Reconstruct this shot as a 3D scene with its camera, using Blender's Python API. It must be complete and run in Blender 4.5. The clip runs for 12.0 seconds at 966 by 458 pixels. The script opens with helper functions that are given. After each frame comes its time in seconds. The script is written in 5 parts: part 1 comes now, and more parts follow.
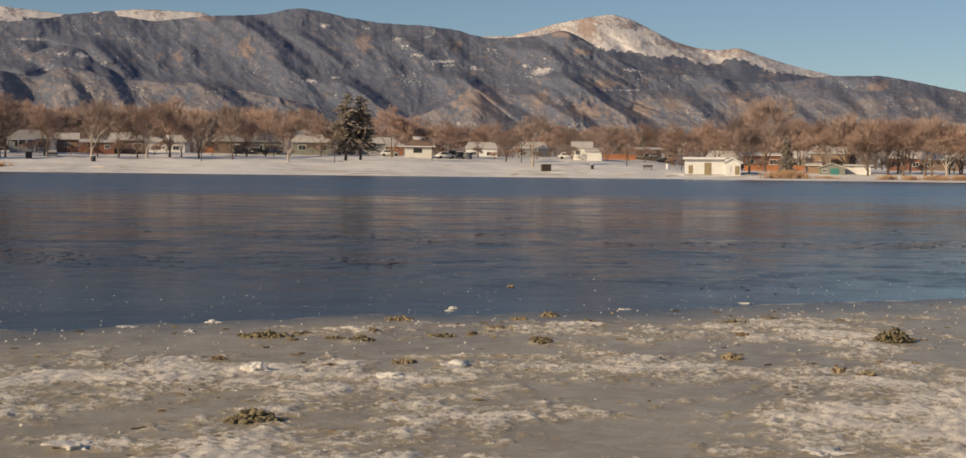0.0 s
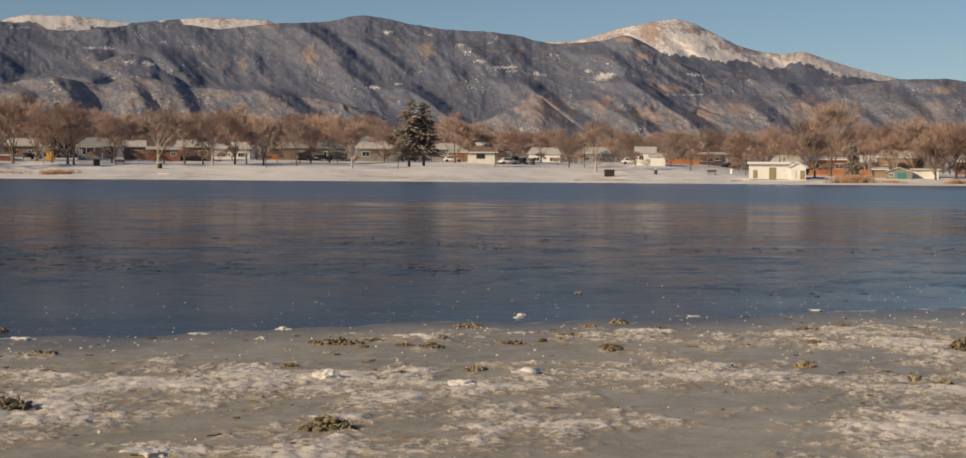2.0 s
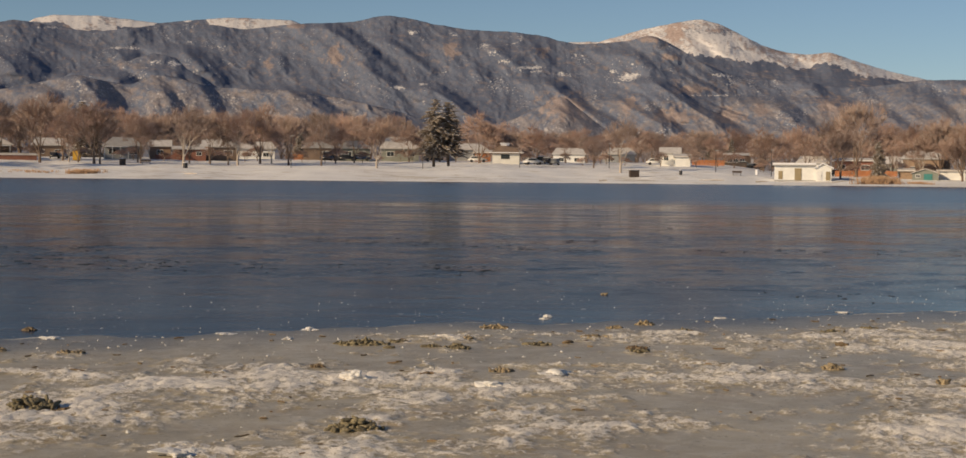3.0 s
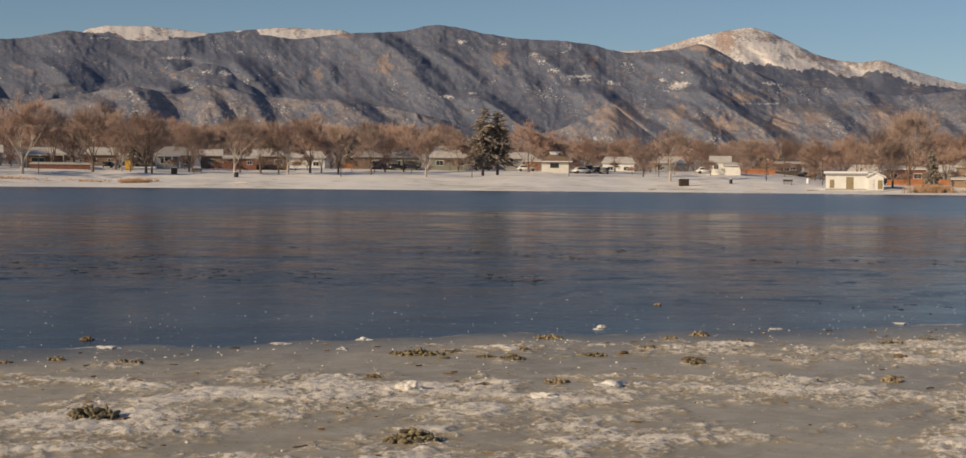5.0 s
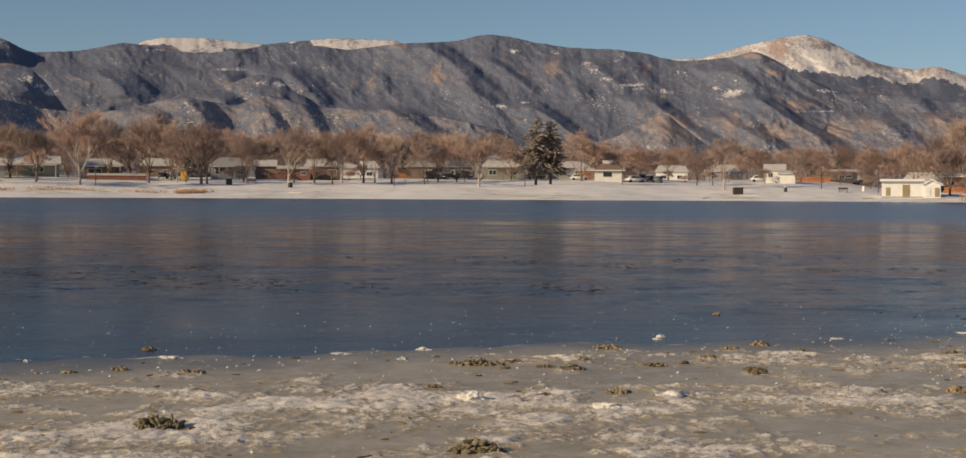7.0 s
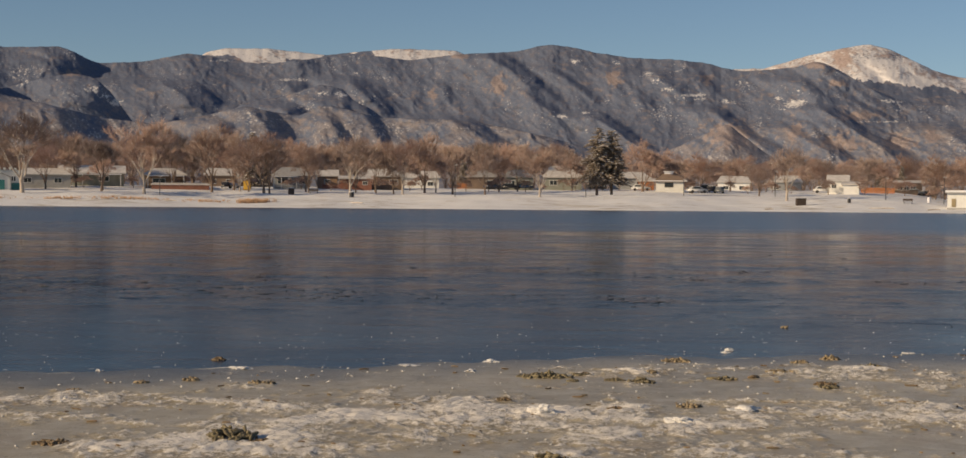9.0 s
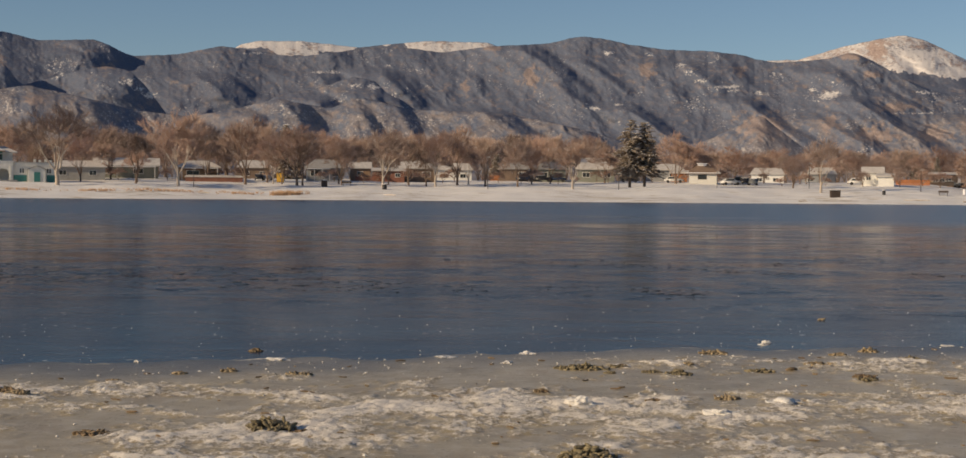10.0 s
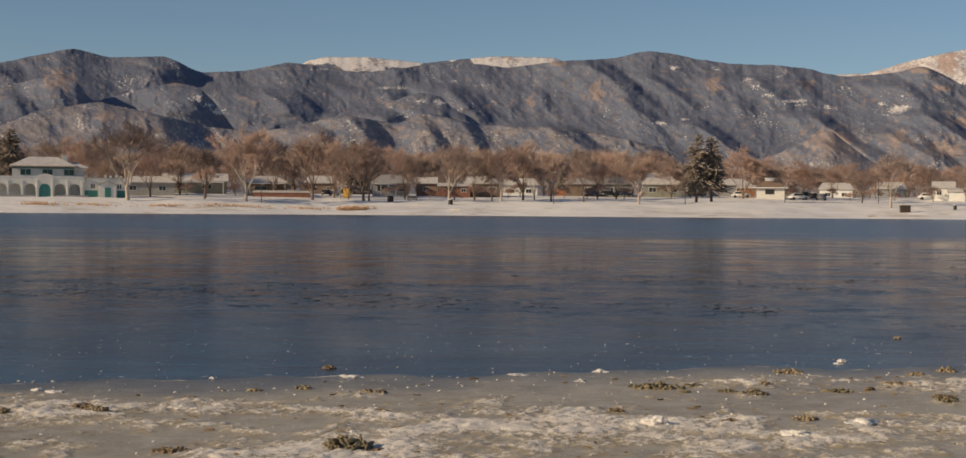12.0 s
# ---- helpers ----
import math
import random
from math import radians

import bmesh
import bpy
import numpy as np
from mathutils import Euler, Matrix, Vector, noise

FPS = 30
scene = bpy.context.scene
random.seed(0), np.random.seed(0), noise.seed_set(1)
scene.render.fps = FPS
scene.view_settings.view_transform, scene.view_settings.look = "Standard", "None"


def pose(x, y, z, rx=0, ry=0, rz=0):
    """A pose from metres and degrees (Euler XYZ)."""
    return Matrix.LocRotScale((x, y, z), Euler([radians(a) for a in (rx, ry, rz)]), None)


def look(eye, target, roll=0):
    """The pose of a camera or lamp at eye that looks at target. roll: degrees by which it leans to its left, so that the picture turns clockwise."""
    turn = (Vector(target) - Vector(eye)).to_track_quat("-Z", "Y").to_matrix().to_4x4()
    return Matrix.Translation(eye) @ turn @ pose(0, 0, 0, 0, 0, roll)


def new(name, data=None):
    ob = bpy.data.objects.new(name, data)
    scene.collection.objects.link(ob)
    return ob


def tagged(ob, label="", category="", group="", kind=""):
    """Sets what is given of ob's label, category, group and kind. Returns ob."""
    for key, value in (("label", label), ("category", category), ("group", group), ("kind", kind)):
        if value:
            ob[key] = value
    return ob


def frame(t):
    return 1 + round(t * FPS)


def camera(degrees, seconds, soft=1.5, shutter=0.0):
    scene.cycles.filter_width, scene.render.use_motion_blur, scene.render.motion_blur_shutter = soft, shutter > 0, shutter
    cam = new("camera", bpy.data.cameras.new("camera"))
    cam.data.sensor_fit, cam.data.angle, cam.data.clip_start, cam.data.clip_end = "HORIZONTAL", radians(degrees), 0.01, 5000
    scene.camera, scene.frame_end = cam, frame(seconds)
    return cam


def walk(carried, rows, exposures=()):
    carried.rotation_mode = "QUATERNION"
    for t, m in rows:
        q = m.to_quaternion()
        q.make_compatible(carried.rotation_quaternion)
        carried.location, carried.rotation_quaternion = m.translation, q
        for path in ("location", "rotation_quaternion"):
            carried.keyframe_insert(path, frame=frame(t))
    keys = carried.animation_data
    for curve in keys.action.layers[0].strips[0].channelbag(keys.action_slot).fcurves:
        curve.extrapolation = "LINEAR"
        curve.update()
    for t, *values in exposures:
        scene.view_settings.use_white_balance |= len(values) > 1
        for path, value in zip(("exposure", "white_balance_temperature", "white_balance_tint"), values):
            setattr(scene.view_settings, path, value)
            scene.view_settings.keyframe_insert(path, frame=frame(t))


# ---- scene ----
cam = camera(35.17, 12.0)
# seconds, eye x y z, yaw to the left, pitch up, roll
ROWS = [
    (0.0, 0.0000, 0.0000, 0.8500, 0.000, -2.140, 0.650),
    (0.5, -0.0132, 0.0003, 0.8525, 0.647, -2.142, 0.613),
    (1.0, -0.0218, 0.0011, 0.8540, 1.364, -2.042, 0.620),
    (1.5, -0.0276, 0.0014, 0.8568, 1.917, -2.035, 0.538),
    (2.0, -0.0326, 0.0014, 0.8571, 2.371, -1.950, 0.437),
    (2.5, -0.0375, 0.0048, 0.8564, 2.797, -1.991, 0.441),
    (3.0, -0.0445, 0.0074, 0.8611, 3.285, -1.947, 0.566),
    (5.0, -0.0735, 0.0111, 0.8684, 5.132, -1.631, 0.529),
    (5.5, -0.0808, 0.0063, 0.8699, 5.632, -1.573, 0.372),
    (6.0, -0.0884, 0.0017, 0.8718, 6.139, -1.410, 0.312),
    (6.5, -0.0989, 0.0047, 0.8724, 6.682, -1.320, 0.351),
    (7.0, -0.1067, 0.0059, 0.8715, 7.125, -1.295, 0.304),
    (9.0, -0.1495, 0.0031, 0.8822, 9.400, -0.928, 0.455),
    (9.5, -0.1605, 0.0039, 0.8777, 10.045, -1.072, 0.557),
    (10.0, -0.1717, 0.0057, 0.8794, 10.620, -1.233, 0.438),
    (10.5, -0.1807, 0.0085, 0.8836, 11.304, -1.267, 0.706),
    (11.0, -0.1912, 0.0087, 0.8867, 11.810, -0.778, 0.531),
    (11.5, -0.2022, 0.0073, 0.8919, 12.417, -0.673, 0.497),
    (12.0, -0.2130, 0.0073, 0.8932, 13.091, -0.686, 0.420),
]
walk(cam, [(t, pose(x, y, z, 90 + pitch, 0, yaw) @ pose(0, 0, 0, 0, 0, roll)) for t, x, y, z, yaw, pitch, roll in ROWS])

# ---- world and sun ----
SUN_ELEVATION, SUN_AZIMUTH = radians(22), radians(-126)   # azimuth from +y towards +x
world = bpy.data.worlds.new("sky")
scene.world = world
world.use_nodes = True
wn, wl = world.node_tree.nodes, world.node_tree.links
wn.clear()
sky = wn.new("ShaderNodeTexSky")
sky.sky_type, sky.sun_disc = "NISHITA", False
sky.sun_elevation, sky.sun_rotation = SUN_ELEVATION, SUN_AZIMUTH
sky.altitude, sky.air_density, sky.dust_density, sky.ozone_density = 1800, 1.0, 0.6, 2.2
background = wn.new("ShaderNodeBackground")
background.inputs["Strength"].default_value = 0.072
world_out = wn.new("ShaderNodeOutputWorld")
wl.new(sky.outputs[0], background.inputs[0])
wl.new(background.outputs[0], world_out.inputs[0])

sun = new("sun", bpy.data.lights.new("sun", "SUN"))
sun.data.energy, sun.data.angle, sun.data.color = 4.2, radians(0.5), (1.0, 0.76, 0.48)
sun_way = Vector((math.sin(SUN_AZIMUTH) * math.cos(SUN_ELEVATION), math.cos(SUN_AZIMUTH) * math.cos(SUN_ELEVATION), math.sin(SUN_ELEVATION)))
sun.matrix_basis = look(sun_way * 50, (0, 0, 0))
scene.view_settings.exposure = -0.08


# ---- tools ----
def material(name, build):
    """A node material; build(n, link, bsdf) wires it."""
    m = bpy.data.materials.new(name)
    m.use_nodes = True
    tree = m.node_tree
    tree.nodes.clear()
    out = tree.nodes.new("ShaderNodeOutputMaterial")
    bsdf = tree.nodes.new("ShaderNodeBsdfPrincipled")
    tree.links.new(bsdf.outputs[0], out.inputs[0])
    build(tree.nodes, tree.links.new, bsdf)
    return m


def place_coords(n, link, scale=(1, 1, 1), world_space=True):
    geo = n.new("ShaderNodeNewGeometry") if world_space else n.new("ShaderNodeTexCoord")
    mp = n.new("ShaderNodeMapping")
    mp.inputs["Scale"].default_value = scale
    link(geo.outputs["Position"] if world_space else geo.outputs["Object"], mp.inputs["Vector"])
    return mp.outputs[0]


def noise_tex(n, link, coords, scale, detail=4.0, rough=0.55, distortion=0.0):
    t = n.new("ShaderNodeTexNoise")
    t.inputs["Scale"].default_value, t.inputs["Detail"].default_value = scale, detail
    t.inputs["Roughness"].default_value, t.inputs["Distortion"].default_value = rough, distortion
    link(coords, t.inputs["Vector"])
    return t.outputs[0]


def ramp(n, link, value, *stops):
    r = n.new("ShaderNodeValToRGB")
    e = r.color_ramp.elements
    for i, (p, c) in enumerate(stops):
        el = e[i] if i < 2 else e.new(p)
        el.position = p
        el.color = (*c, 1) if len(c) == 3 else c
    link(value, r.inputs[0])
    return r.outputs[0]


def grey(v):
    return (v, v, v)


def mix(n, link, fac, a, b):
    m = n.new("ShaderNodeMix")
    m.data_type = "RGBA"
    for sock, v in ((m.inputs[0], fac), (m.inputs[6], a), (m.inputs[7], b)):
        if isinstance(v, (int, float)):
            sock.default_value = v
        elif isinstance(v, tuple):
            sock.default_value = (*v, 1)
        else:
            link(v, sock)
    return m.outputs[2]


def calc(n, link, op, a, b=0.0, clamp=False):
    m = n.new("ShaderNodeMath")
    m.operation, m.use_clamp = op, clamp
    for sock, v in zip(m.inputs, (a, b)):
        if isinstance(v, (int, float)):
            sock.default_value = v
        else:
            link(v, sock)
    return m.outputs[0]


def bump(n, link, bsdf, height, strength, distance):
    b = n.new("ShaderNodeBump")
    b.inputs["Strength"].default_value, b.inputs["Distance"].default_value = strength, distance
    link(height, b.inputs["Height"])
    link(b.outputs[0], bsdf.inputs["Normal"])
    return b


def plain(name, colour, rough=0.7, vary=0.15, scale=3.0, metal=0.0, relief=0.0):
    """A painted or weathered surface with two scales of variation, and a slight difference from piece to piece."""
    def build(n, link, bsdf):
        co = place_coords(n, link)
        a = noise_tex(n, link, co, scale, 3)
        b = noise_tex(n, link, co, scale * 9, 4)
        both = calc(n, link, "ADD", calc(n, link, "MULTIPLY", a, 0.6), calc(n, link, "MULTIPLY", b, 0.4))
        lo = tuple(c * (1 - 2 * vary) for c in colour)
        hi = tuple(min(1, c * (1 + vary)) for c in colour)
        info = n.new("ShaderNodeObjectInfo")
        c = ramp(n, link, both, (0.3, lo), (0.65, hi))
        hsv = n.new("ShaderNodeHueSaturation")
        link(c, hsv.inputs["Color"])
        link(calc(n, link, "ADD", calc(n, link, "MULTIPLY", info.outputs["Random"], vary), 1 - vary / 2), hsv.inputs["Value"])
        link(hsv.outputs[0], bsdf.inputs["Base Color"])
        bsdf.inputs["Roughness"].default_value, bsdf.inputs["Metallic"].default_value = rough, metal
        if relief:
            bump(n, link, bsdf, b, 0.6, relief)
    return material(name, build)


def thing(name, label, category, m=None, group="", kind=""):
    ob = new(name)
    ob.empty_display_size = 0.2
    ob.matrix_basis = m or Matrix()
    return tagged(ob, label, category, group, kind)


def part(name, bm, mat, parent=None, label="", smooth=False):
    """Links a bmesh or a mesh as one mesh object under a thing or part."""
    if isinstance(bm, bmesh.types.BMesh):
        me = bpy.data.meshes.new(name)
        bm.to_mesh(me)
        bm.free()
    else:
        me = bm
    if mat is not None and not me.materials:
        me.materials.append(mat)
    if smooth:
        me.polygons.foreach_set("use_smooth", [True] * len(me.polygons))
    ob = new(name, me)
    if parent is not None:
        ob.parent = parent
    if label:
        ob["label"] = label
    return ob


def box(bm, x0, x1, y0, y1, z0, z1):
    v = [bm.verts.new(p) for p in ((x0, y0, z0), (x1, y0, z0), (x1, y1, z0), (x0, y1, z0), (x0, y0, z1), (x1, y0, z1), (x1, y1, z1), (x0, y1, z1))]
    for f in ((3, 2, 1, 0), (4, 5, 6, 7), (0, 1, 5, 4), (1, 2, 6, 5), (2, 3, 7, 6), (3, 0, 4, 7)):
        bm.faces.new([v[i] for i in f])
    return v


def boxes(*dims):
    bm = bmesh.new()
    for d in dims:
        box(bm, *d)
    return bm


def grid_mesh(name, X, Y, Z, smooth=True, flip=False, **attributes):
    """A sheet over arrays of places, with optional values at its points."""
    rows, cols = X.shape
    me = bpy.data.meshes.new(name)
    co = np.stack([X, Y, Z], -1).reshape(-1, 3).astype(np.float32)
    i = np.arange(rows * cols).reshape(rows, cols)
    quad = np.stack([i[:-1, :-1], i[:-1, 1:], i[1:, 1:], i[1:, :-1]], -1).reshape(-1, 4)
    if flip:
        quad = quad[:, ::-1]
    me.vertices.add(len(co))
    me.vertices.foreach_set("co", co.ravel())
    me.loops.add(quad.size)
    me.loops.foreach_set("vertex_index", quad.ravel().astype(np.int32))
    me.polygons.add(len(quad))
    me.polygons.foreach_set("loop_start", np.arange(0, quad.size, 4, dtype=np.int32))
    me.polygons.foreach_set("loop_total", np.full(len(quad), 4, dtype=np.int32))
    me.polygons.foreach_set("use_smooth", np.full(len(quad), smooth))
    for key, values in attributes.items():
        at = me.attributes.new(key, "FLOAT", "POINT")
        at.data.foreach_set("value", values.reshape(-1).astype(np.float32))
    me.update(calc_edges=True)
    return me


def gnoise(x, y, seed=0):
    """Gradient noise over arrays, about -0.7 to 0.7."""
    xi, yi = np.floor(x).astype(np.int64), np.floor(y).astype(np.int64)
    xf, yf = x - xi, y - yi

    def corner(dx, dy):
        h = ((xi + dx) * 374761393 + (yi + dy) * 668265263 + seed * 974711) & 0xFFFFFFFF
        h = ((h ^ (h >> 13)) * 1274126177) & 0xFFFFFFFF
        a = (h ^ (h >> 16)) % 4096 * (2 * np.pi / 4096)
        return np.cos(a) * (xf - dx) + np.sin(a) * (yf - dy)
    u, v = xf ** 3 * (xf * (xf * 6 - 15) + 10), yf ** 3 * (yf * (yf * 6 - 15) + 10)
    top = corner(0, 0) * (1 - u) + corner(1, 0) * u
    low = corner(0, 1) * (1 - u) + corner(1, 1) * u
    return top * (1 - v) + low * v


def fbm(x, y, octaves, seed=0, gain=0.5):
    s, a = 0, 1.0
    for o in range(octaves):
        s = s + a * gnoise(x * 2 ** o + 17.3 * o, y * 2 ** o - 9.1 * o, seed + o)
        a *= gain
    return s


def step(x, a, b):
    t = ((x - a) / (b - a)).clip(0, 1)
    return t * t * (3 - 2 * t)


def spot(az, d):
    """The place at an azimuth in degrees (to the right of +y) and a distance."""
    return d * math.sin(radians(az)), d * math.cos(radians(az))


SHORE = 268.0


def bank(az, d):
    """Height of the far shore's ground."""
    az, d = np.asarray(az, float), np.asarray(d, float)
    shore = SHORE + 3.0 * np.sin(az * 0.31) + 1.6 * np.sin(az * 0.93 + 1)
    low = 1 - 0.5 * step(az, 5.0, 8.5)
    rise = 0.35 * step(d - shore, -1.0, 2.0) + 2.4 * step(d - shore, 1.0, 34.0) + 1.9 * step(d - shore, 30.0, 100.0)
    return rise * low + 6.0 * step(d, 420, 1500) - 0.25 * (1 - step(d - shore, -6.0, 0.0))


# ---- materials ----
def build_hazy_mountain(size, flecks=2.0, rock=(0.365, 0.305, 0.300), snow=(0.66, 0.64, 0.64)):
    """Conifer forest, dry scrub, bare pinkish rock and snow; distance haze is painted into the base colours."""
    def build(n, link, bsdf):
        def value(name):
            at = n.new("ShaderNodeAttribute")
            at.attribute_name = name
            return at.outputs["Fac"]

        def swing(v, k):
            return calc(n, link, "MULTIPLY", calc(n, link, "SUBTRACT", v, 0.5), k)
        co = place_coords(n, link)
        mid = noise_tex(n, link, co, 0.045 / size, 6, 0.62)
        fine = noise_tex(n, link, co, 0.20 / size, 5, 0.7)
        speck = noise_tex(n, link, co, 0.13 / size, 3, 0.6)
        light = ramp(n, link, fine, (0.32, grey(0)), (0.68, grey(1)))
        # bluer and paler than near foliage: aerial haze mixed into these colours
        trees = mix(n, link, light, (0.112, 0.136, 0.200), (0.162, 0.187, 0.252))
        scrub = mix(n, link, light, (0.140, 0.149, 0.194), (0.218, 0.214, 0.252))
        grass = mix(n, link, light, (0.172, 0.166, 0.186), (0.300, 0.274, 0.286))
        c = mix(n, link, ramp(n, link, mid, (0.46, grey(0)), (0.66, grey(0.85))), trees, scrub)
        c = mix(n, link, ramp(n, link, calc(n, link, "ADD", calc(n, link, "MULTIPLY", value("dry"), 0.6), swing(mid, 1.6)), (0.25, grey(0)), (0.65, grey(0.9))), c, grass)
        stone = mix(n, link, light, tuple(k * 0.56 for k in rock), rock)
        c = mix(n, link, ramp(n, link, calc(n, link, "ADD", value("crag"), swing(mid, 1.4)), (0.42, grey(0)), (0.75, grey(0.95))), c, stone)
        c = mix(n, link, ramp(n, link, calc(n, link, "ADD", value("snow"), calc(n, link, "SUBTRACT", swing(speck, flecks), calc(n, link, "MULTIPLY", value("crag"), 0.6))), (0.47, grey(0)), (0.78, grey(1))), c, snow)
        link(c, bsdf.inputs["Base Color"])
        bsdf.inputs["Roughness"].default_value = 0.9
        bsdf.inputs["Specular IOR Level"].default_value = 0.1
        bump(n, link, bsdf, fine, 0.35, 4.0 * size)
    return build


m_range = material("forested_mountain", build_hazy_mountain(0.5))
m_foot = material("dry_foothill", build_hazy_mountain(0.40, 2.2, snow=(0.47, 0.45, 0.455)))
m_peak = material("snowy_granite", build_hazy_mountain(1.1, 1.0, (0.60, 0.47, 0.42), (0.74, 0.71, 0.70)))


def build_snow_ground(n, link, bsdf):
    co = place_coords(n, link)
    big, mid, fine = noise_tex(n, link, co, 0.05, 4), noise_tex(n, link, place_coords(n, link, (0.22, 1, 1)), 0.8, 7, 0.7), noise_tex(n, link, co, 6, 4)
    snow = mix(n, link, big, (0.80, 0.79, 0.775), (0.92, 0.91, 0.895))
    grass = calc(n, link, "ADD", calc(n, link, "MULTIPLY", mid, 0.7), calc(n, link, "MULTIPLY", big, 0.3))
    c = mix(n, link, ramp(n, link, grass, (0.52, grey(0)), (0.62, grey(0.8))), snow, (0.40, 0.33, 0.24))
    c = mix(n, link, ramp(n, link, noise_tex(n, link, place_coords(n, link, (0.6, 1, 1)), 1.6, 3, 0.6), (0.69, grey(0)), (0.73, grey(0.9))), c, (0.16, 0.12, 0.08))
    link(c, bsdf.inputs["Base Color"])
    bsdf.inputs["Roughness"].default_value = 0.85
    bump(n, link, bsdf, calc(n, link, "ADD", fine, mid), 0.5, 0.08)


m_snow_ground = material("snowy_grass", build_snow_ground)


def build_lake(n, link, bsdf):
    """Smooth dark lake ice, wet and glassy farther out, with dull frosted patches, rougher floes and rippled open water."""
    geo = n.new("ShaderNodeNewGeometry")
    far = n.new("ShaderNodeVectorMath")
    far.operation = "LENGTH"
    link(geo.outputs["Position"], far.inputs[0])
    co = place_coords(n, link)
    streaks = noise_tex(n, link, place_coords(n, link, (0.65, 1.0, 1)), 0.7, 7, 0.64, 0.8)
    wide = noise_tex(n, link, place_coords(n, link, (0.35, 1.0, 1)), 0.12, 5, 0.55, 0.5)
    fine = noise_tex(n, link, co, 9, 5, 0.65)
    speck = noise_tex(n, link, co, 13, 1, 0.5)

    def span(a, b):
        m = n.new("ShaderNodeMapRange")
        m.inputs[1].default_value, m.inputs[2].default_value = a, b
        link(calc(n, link, "ADD", far.outputs["Value"], calc(n, link, "MULTIPLY", calc(n, link, "SUBTRACT", wide, 0.5), (b - a) * 2.0)), m.inputs[0])
        return m.outputs[0]
    dull = ramp(n, link, streaks, (0.42, grey(0)), (0.60, grey(1)))
    c = mix(n, link, dull, (0.014, 0.024, 0.049), (0.036, 0.052, 0.086))
    c = mix(n, link, ramp(n, link, fine, (0.55, grey(0)), (0.8, grey(0.6))), c, (0.10, 0.11, 0.12))
    c = mix(n, link, ramp(n, link, speck, (0.735, grey(0)), (0.76, grey(1))), c, (0.5, 0.49, 0.47))
    link(c, bsdf.inputs["Base Color"])
    near_rough = ramp(n, link, streaks, (0.35, grey(0.11)), (0.62, grey(0.17)))
    wet_rough = ramp(n, link, streaks, (0.45, grey(0.055)), (0.60, grey(0.16)))
    rough = mix(n, link, span(11, 17), near_rough, wet_rough)
    rough = mix(n, link, span(32, 72), rough, grey(0.22))
    bsdf.inputs["IOR"].default_value = 1.31
    gloss = mix(n, link, span(13, 19), ramp(n, link, streaks, (0.4, grey(0.08)), (0.6, grey(0.03))), ramp(n, link, streaks, (0.44, grey(0.15)), (0.58, grey(0.03))))
    ragged = noise_tex(n, link, place_coords(n, link, (0.85, 1.0, 1)), 2.2, 10, 0.76, 0.6)
    film = calc(n, link, "MULTIPLY", ramp(n, link, ragged, (0.50, grey(0)), (0.66, grey(0.7))), calc(n, link, "MULTIPLY", ramp(n, link, wide, (0.40, grey(0.15)), (0.58, grey(1))), calc(n, link, "SUBTRACT", span(11, 15), span(20, 30))), True)
    gloss = mix(n, link, film, gloss, grey(0.0))
    rough = mix(n, link, film, rough, grey(0.7))
    link(mix(n, link, span(32, 72), gloss, grey(0.48)), bsdf.inputs["Specular IOR Level"])
    link(rough, bsdf.inputs["Roughness"])
    ripple = noise_tex(n, link, place_coords(n, link, (0.5, 1.6, 1)), 2.2, 3, 0.5)
    floes = ramp(n, link, streaks, (0.44, grey(0)), (0.64, grey(1)))
    bump(n, link, bsdf, calc(n, link, "ADD", calc(n, link, "ADD", ripple, floes), calc(n, link, "MULTIPLY", fine, 0.45)), 0.16, 0.012)


m_lake = material("dark_lake_ice", build_lake)


